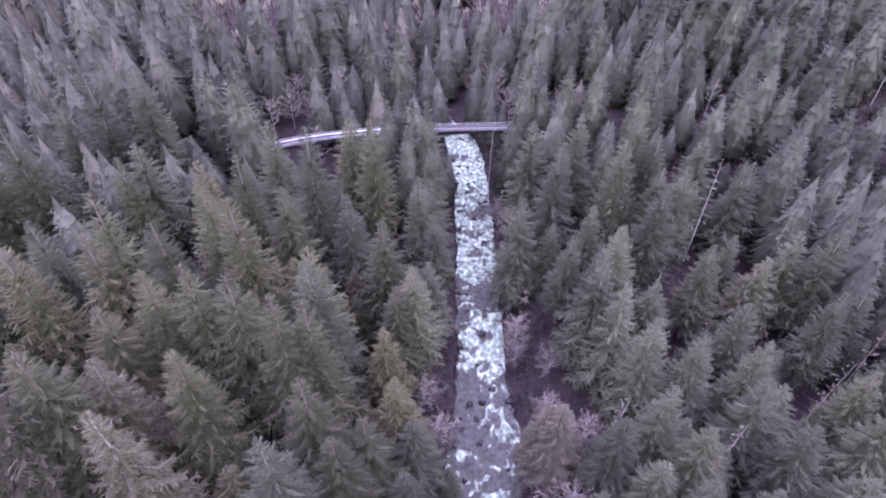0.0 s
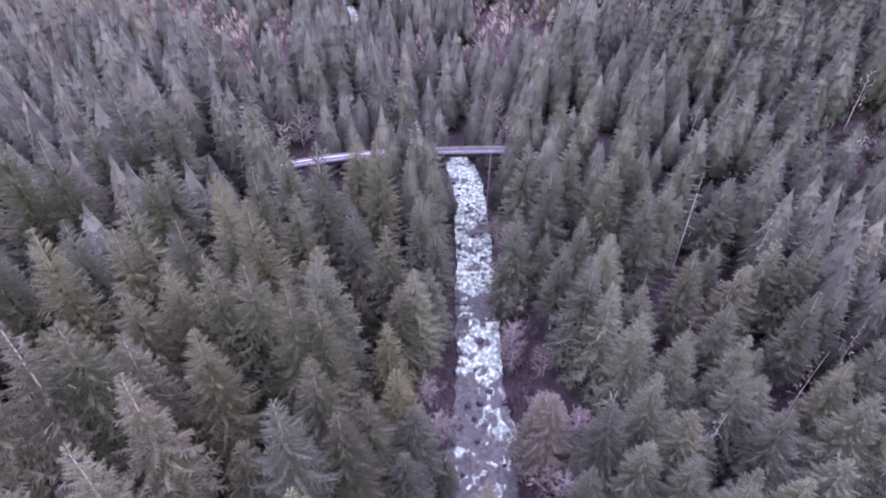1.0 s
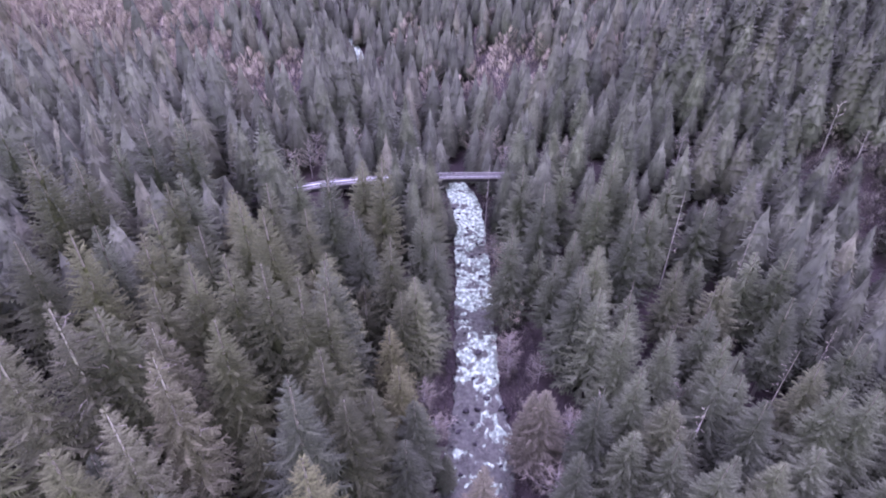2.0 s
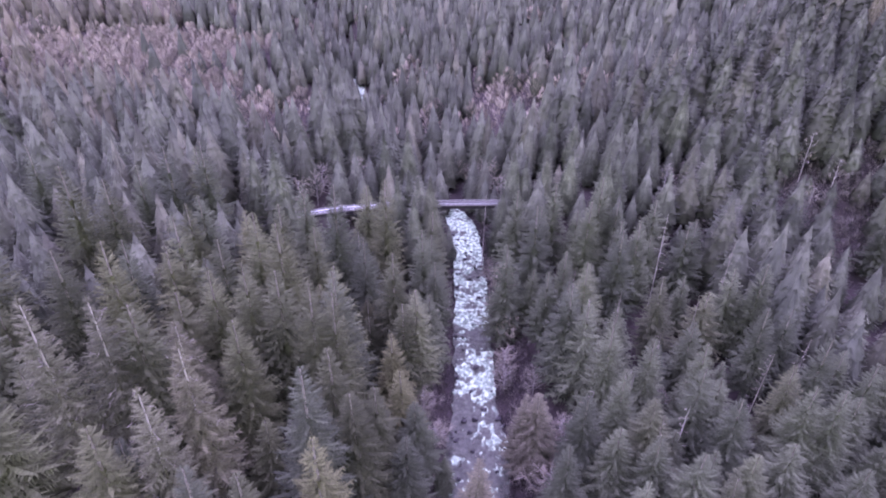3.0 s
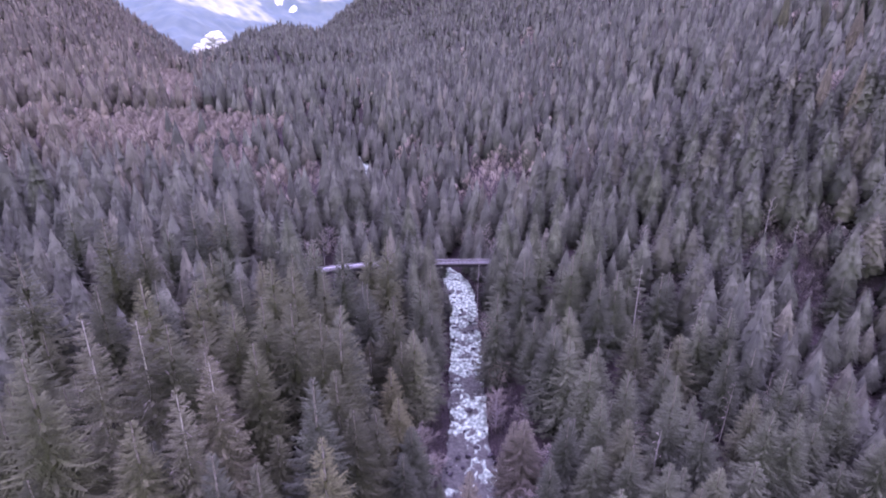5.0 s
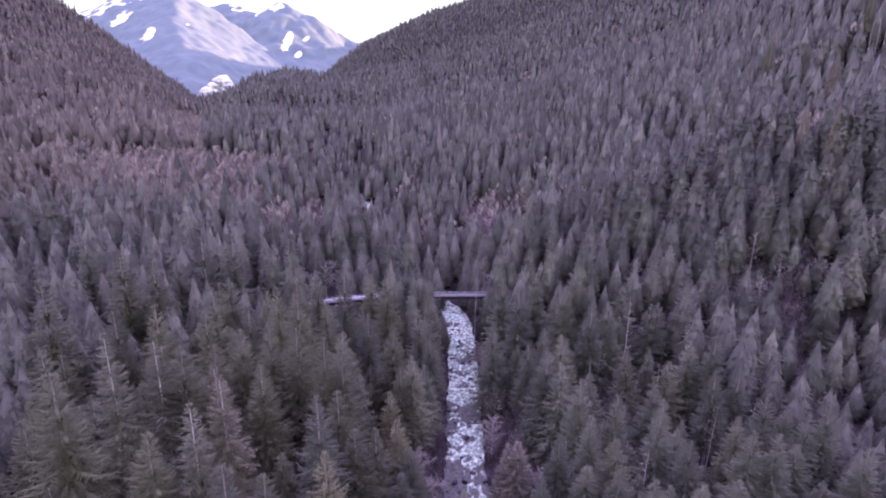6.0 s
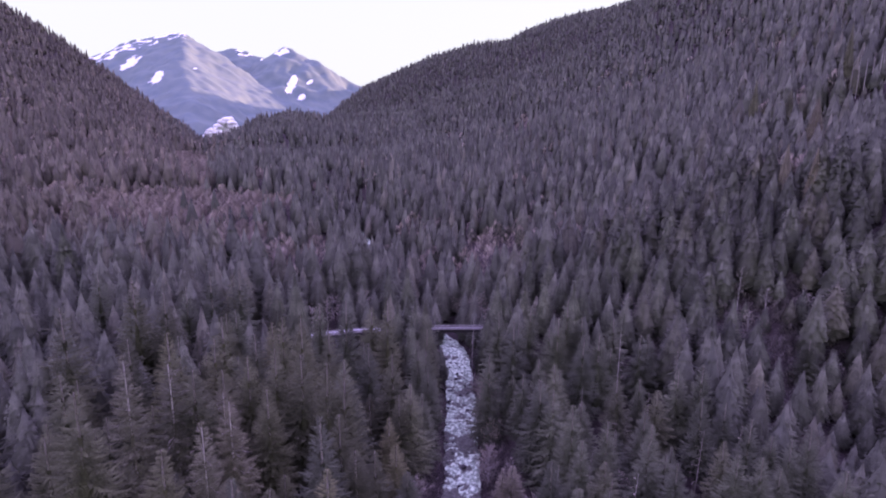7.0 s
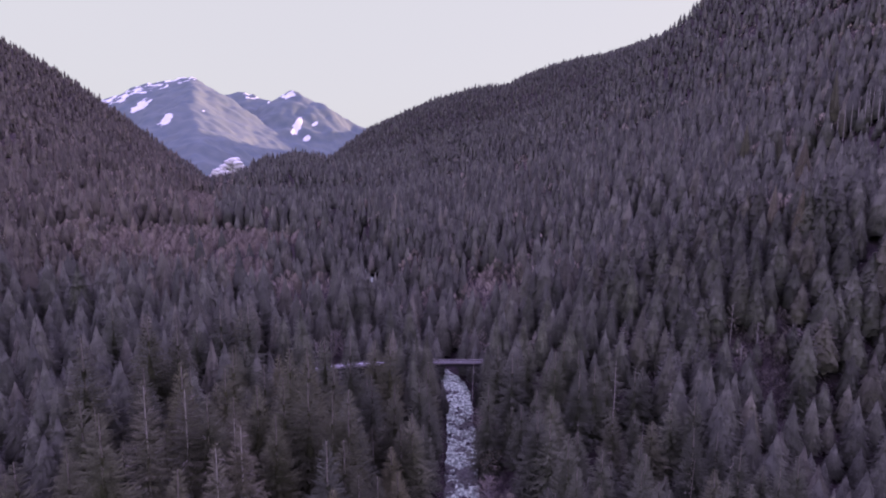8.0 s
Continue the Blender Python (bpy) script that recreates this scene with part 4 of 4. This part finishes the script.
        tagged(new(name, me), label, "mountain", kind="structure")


build_mountains()


def build_mist():
    """A low bank of mist in the gap of the valley, as a heap of soft lumps."""
    rng = random.Random(4)
    bm = bmesh.new()
    for i in range(90):
        u = i / 89
        x = -944 + 150 * u
        h = 16 + 74 * u / 0.62 if u < 0.62 else 16 + 74 * max(0.0, 1 - (u - 0.62) / 0.2) + 8 * (1 - u)
        r = rng.uniform(8, 14) * (1 - 0.45 * smooth(u, 0.7, 1.0))
        m = Matrix.Translation((x, 2065 + rng.uniform(-14, 14), 103 + h * rng.uniform(0.0, 0.92) + 22 * smooth(u, 0.65, 1.0))) @ Matrix.Diagonal((r * 1.6, r, r * 0.85, 1))
        bmesh.ops.create_icosphere(bm, subdivisions=2, radius=1.0, matrix=m)
    for v in bm.verts:
        v.co += noise.noise_vector(v.co / 13) * 5.5
    for f in bm.faces:
        f.smooth = True
    me = bpy.data.meshes.new("mist_bank")
    bm.to_mesh(me)
    bm.free()
    me.materials.append(M_CLOUD)
    tagged(new("mist_bank", me), "low bank of white mist lying in the valley's gap", "mist", kind="stuff")


build_mist()

# ---- leafless trees and snags by the banks ----
def bare_tree(name, seed, x, y, high, spread, label, category="tree", group="leafless trees by the stream", wood=M_DEAD, limbs=22, twigs=12, low=0.22, up=0.8, thick=0.17):
    tree = tagged(new(name), label, category, group)
    (wv, wf), (tv, tf) = bare_limbs(seed, high, spread, limbs, twigs, low, up, 0.055 if name == "snag" else 0.1)
    child("trunk", mesh_of("trunk", *trunk(high, thick, 6, 0.97, (seed % 5 - 2) * 0.5), wood, True), tree)
    tagged(child("branch_frame", mesh_of("branch_frame", wv, wf, wood), tree), kind="stuff")
    tagged(child("twig_crown", crown_normals(mesh_of("twig_crown", tv, tf, M_TWIG), round_body(tv)), tree), kind="stuff")
    tree.matrix_world = pose(x, y, float(land(x, y)) - 0.3, 0, 0, seed * 67 % 360)
    return tree


for i, (x, y, h, s) in enumerate(BANK_ALDERS):
    bare_tree("leafless_tree", 700 + i, x, y, h, s, "leafless grey-mauve alder leaning over the stream bank", limbs=28, twigs=17)
for i, (x, y) in enumerate(GAP_ALDERS):
    bare_tree("leafless_tree", 720 + i, x, y, 12 + i * 5 % 7, 5.5, "leafless mauve alder in a gap of the fir woods", "tree", "leafless trees in the gaps", M_DEAD, 22, 14)
for i, (x, y, h) in enumerate([(136, 159, 20.5), (133, 164, 14), (121, 170, 17), (145, 153, 14), (158, 148, 18), (89, 168, 12), (97, 165, 11), (136, 149, 10), (122, 167, 14), (160, 147, 14)]):
    bare_tree("snag", 750 + i, x, y, h, 3.8, "pale dead tree with a bare silvery trunk", "tree", "pale snags on the slope", M_DEAD, 15, 3, 0.35, 0.8, 0.2)
for i, (x, y, h) in enumerate([(36, 61, 24), (24.5, 56.5, 18), (70, 116, 36), (56, 54, 26), (16.6, 164, 37)]):
    bare_tree("snag", 770 + i, x, y, h, 2.4, "pale dead fir with bare broken branches", "tree", "dead firs among the living", M_DEAD, 16, 3, 0.35, -0.1, 0.2)
DEAD_FIRS = [(46, 64), (49, 88), (72, 90), (40, 104), (95, 75), (76, 62), (88, 108), (47, 46), (57, 77), (66, 72)]
for i, (x, y) in enumerate(DEAD_FIRS):
    bare_tree("snag", 840 + i, x, y, 27 + i * 7 % 9, 1.7, "slender pale dead fir among living firs", "tree", "dead firs among the living", M_BARK, 16, 2, 0.45, -0.1, 0.16)
for i, (x, y, h, wide) in enumerate([(353, 423, 72, 5.2), (288, 445, 52, 5.4), (301, 412, 42, 6.4), (263, 317, 52, 8.6), (185, 217, 39, 4.6), (188, 198, 36, 4.6)]):
    old = tagged(new("old_fir"), "lone tall fir with a long pale trunk and thin crown", "tree", "old firs on the slope")
    v, f = tier_fir(800 + i, 24, 6, 420, wide, h, 0.34 if i < 2 else 0.2, 0.5)
    child("crown", crown_mesh(v, f, M_FIR_PALE if i < 3 else M_FIR_RUSTY), old)
    child("trunk", mesh_of("trunk", *trunk(h * 1.1 if i == 0 else h, 0.55, 7, 0.93), M_DEAD, True), old)
    old.matrix_world = pose(x, y, float(land(x, y)) - 0.3, 0, 0, i * 77)
for i in range(19):
    x, y = 345 + 2.9 * i + (i * 37 % 5) * 0.5, 424 - 0.75 * i + (i * 53 % 7) * 0.7
    bare_tree("snag", 820 + i, x, y, (24 if i < 5 else 31) + i * 29 % 7, 1.0, "slender pale trunk standing bare on the slope", "tree", "bare trunks on the slope", M_DEAD, 6, 1, 0.7, 0.6, 0.36)


def build_snow_patches():
    """Old snow under the bridge and beside the road."""
    rng = random.Random(9)
    for x, y, w, d in ((-44, 157, 3.5, 2.2), (-33, 158, 4.0, 2.0), (-29, 162, 3.0, 1.6), (-26, 152, 3.2, 2.4), (-24, 147, 2.4, 2.0), (-30, 168, 3.4, 1.2), (-108, 196, 6.0, 1.6), (-101, 193, 4.0, 1.4), (135, 131, 3.2, 0.7)):
        bm = bmesh.new()
        bmesh.ops.create_grid(bm, x_segments=14, y_segments=14, size=1.0)
        off = rng.uniform(0, 99)
        for v in list(bm.verts):
            r = math.hypot(v.co.x, v.co.y)
            keep = 1.0 - r + 0.45 * noise.noise(Vector((v.co.x * 2 + off, v.co.y * 2, 0)))
            gx, gy = x + v.co.x * w, y + v.co.y * d
            v.co = (gx, gy, float(land(gx, gy)) + 0.75 + max(min(keep, 0.4), -0.6) * 1.2)
        for f in bm.faces:
            f.smooth = True
        me = bpy.data.meshes.new("snow_patch")
        bm.to_mesh(me)
        bm.free()
        me.materials.append(M_SNOW)
        tagged(new("snow_patch", me), "patch of old white snow on the forest floor", "snow", "snow patches", "stuff")


build_snow_patches()


def build_brush():
    """Leafless brush on the banks and in the gaps of the woods."""
    rng = np.random.RandomState(77)
    spots = []
    for _ in range(2100):
        y = rng.uniform(30, 205)
        side = rng.choice((-1, 1))
        x = float(stream_x(y)) + side * rng.uniform(7.8, 17) if rng.rand() < 0.7 else rng.uniform(-110, 150)
        if _ % 2 == 0:
            x, y = rng.uniform(92, 165), rng.uniform(124, 180)
        if open_road(x, y):
            continue
        s = rng.uniform(0.24, 0.46) if x < 92 else rng.uniform(0.3, 0.6)
        spots.append((x, y, float(land(x, y)) - 0.9, s, s * 1.3, rng.uniform(0, 6.283)))
    stand("bank_brush", [far_alder(650 + i, 48, 0.08, 0.18) for i in range(5)], spots, M_BRUSH, "low leafless brown brush along the stream banks", "brush")


def open_road(x, y):
    xs, ys = np.array(DECK).T
    return abs(y - np.interp(x, xs, ys)) < 4


build_brush()
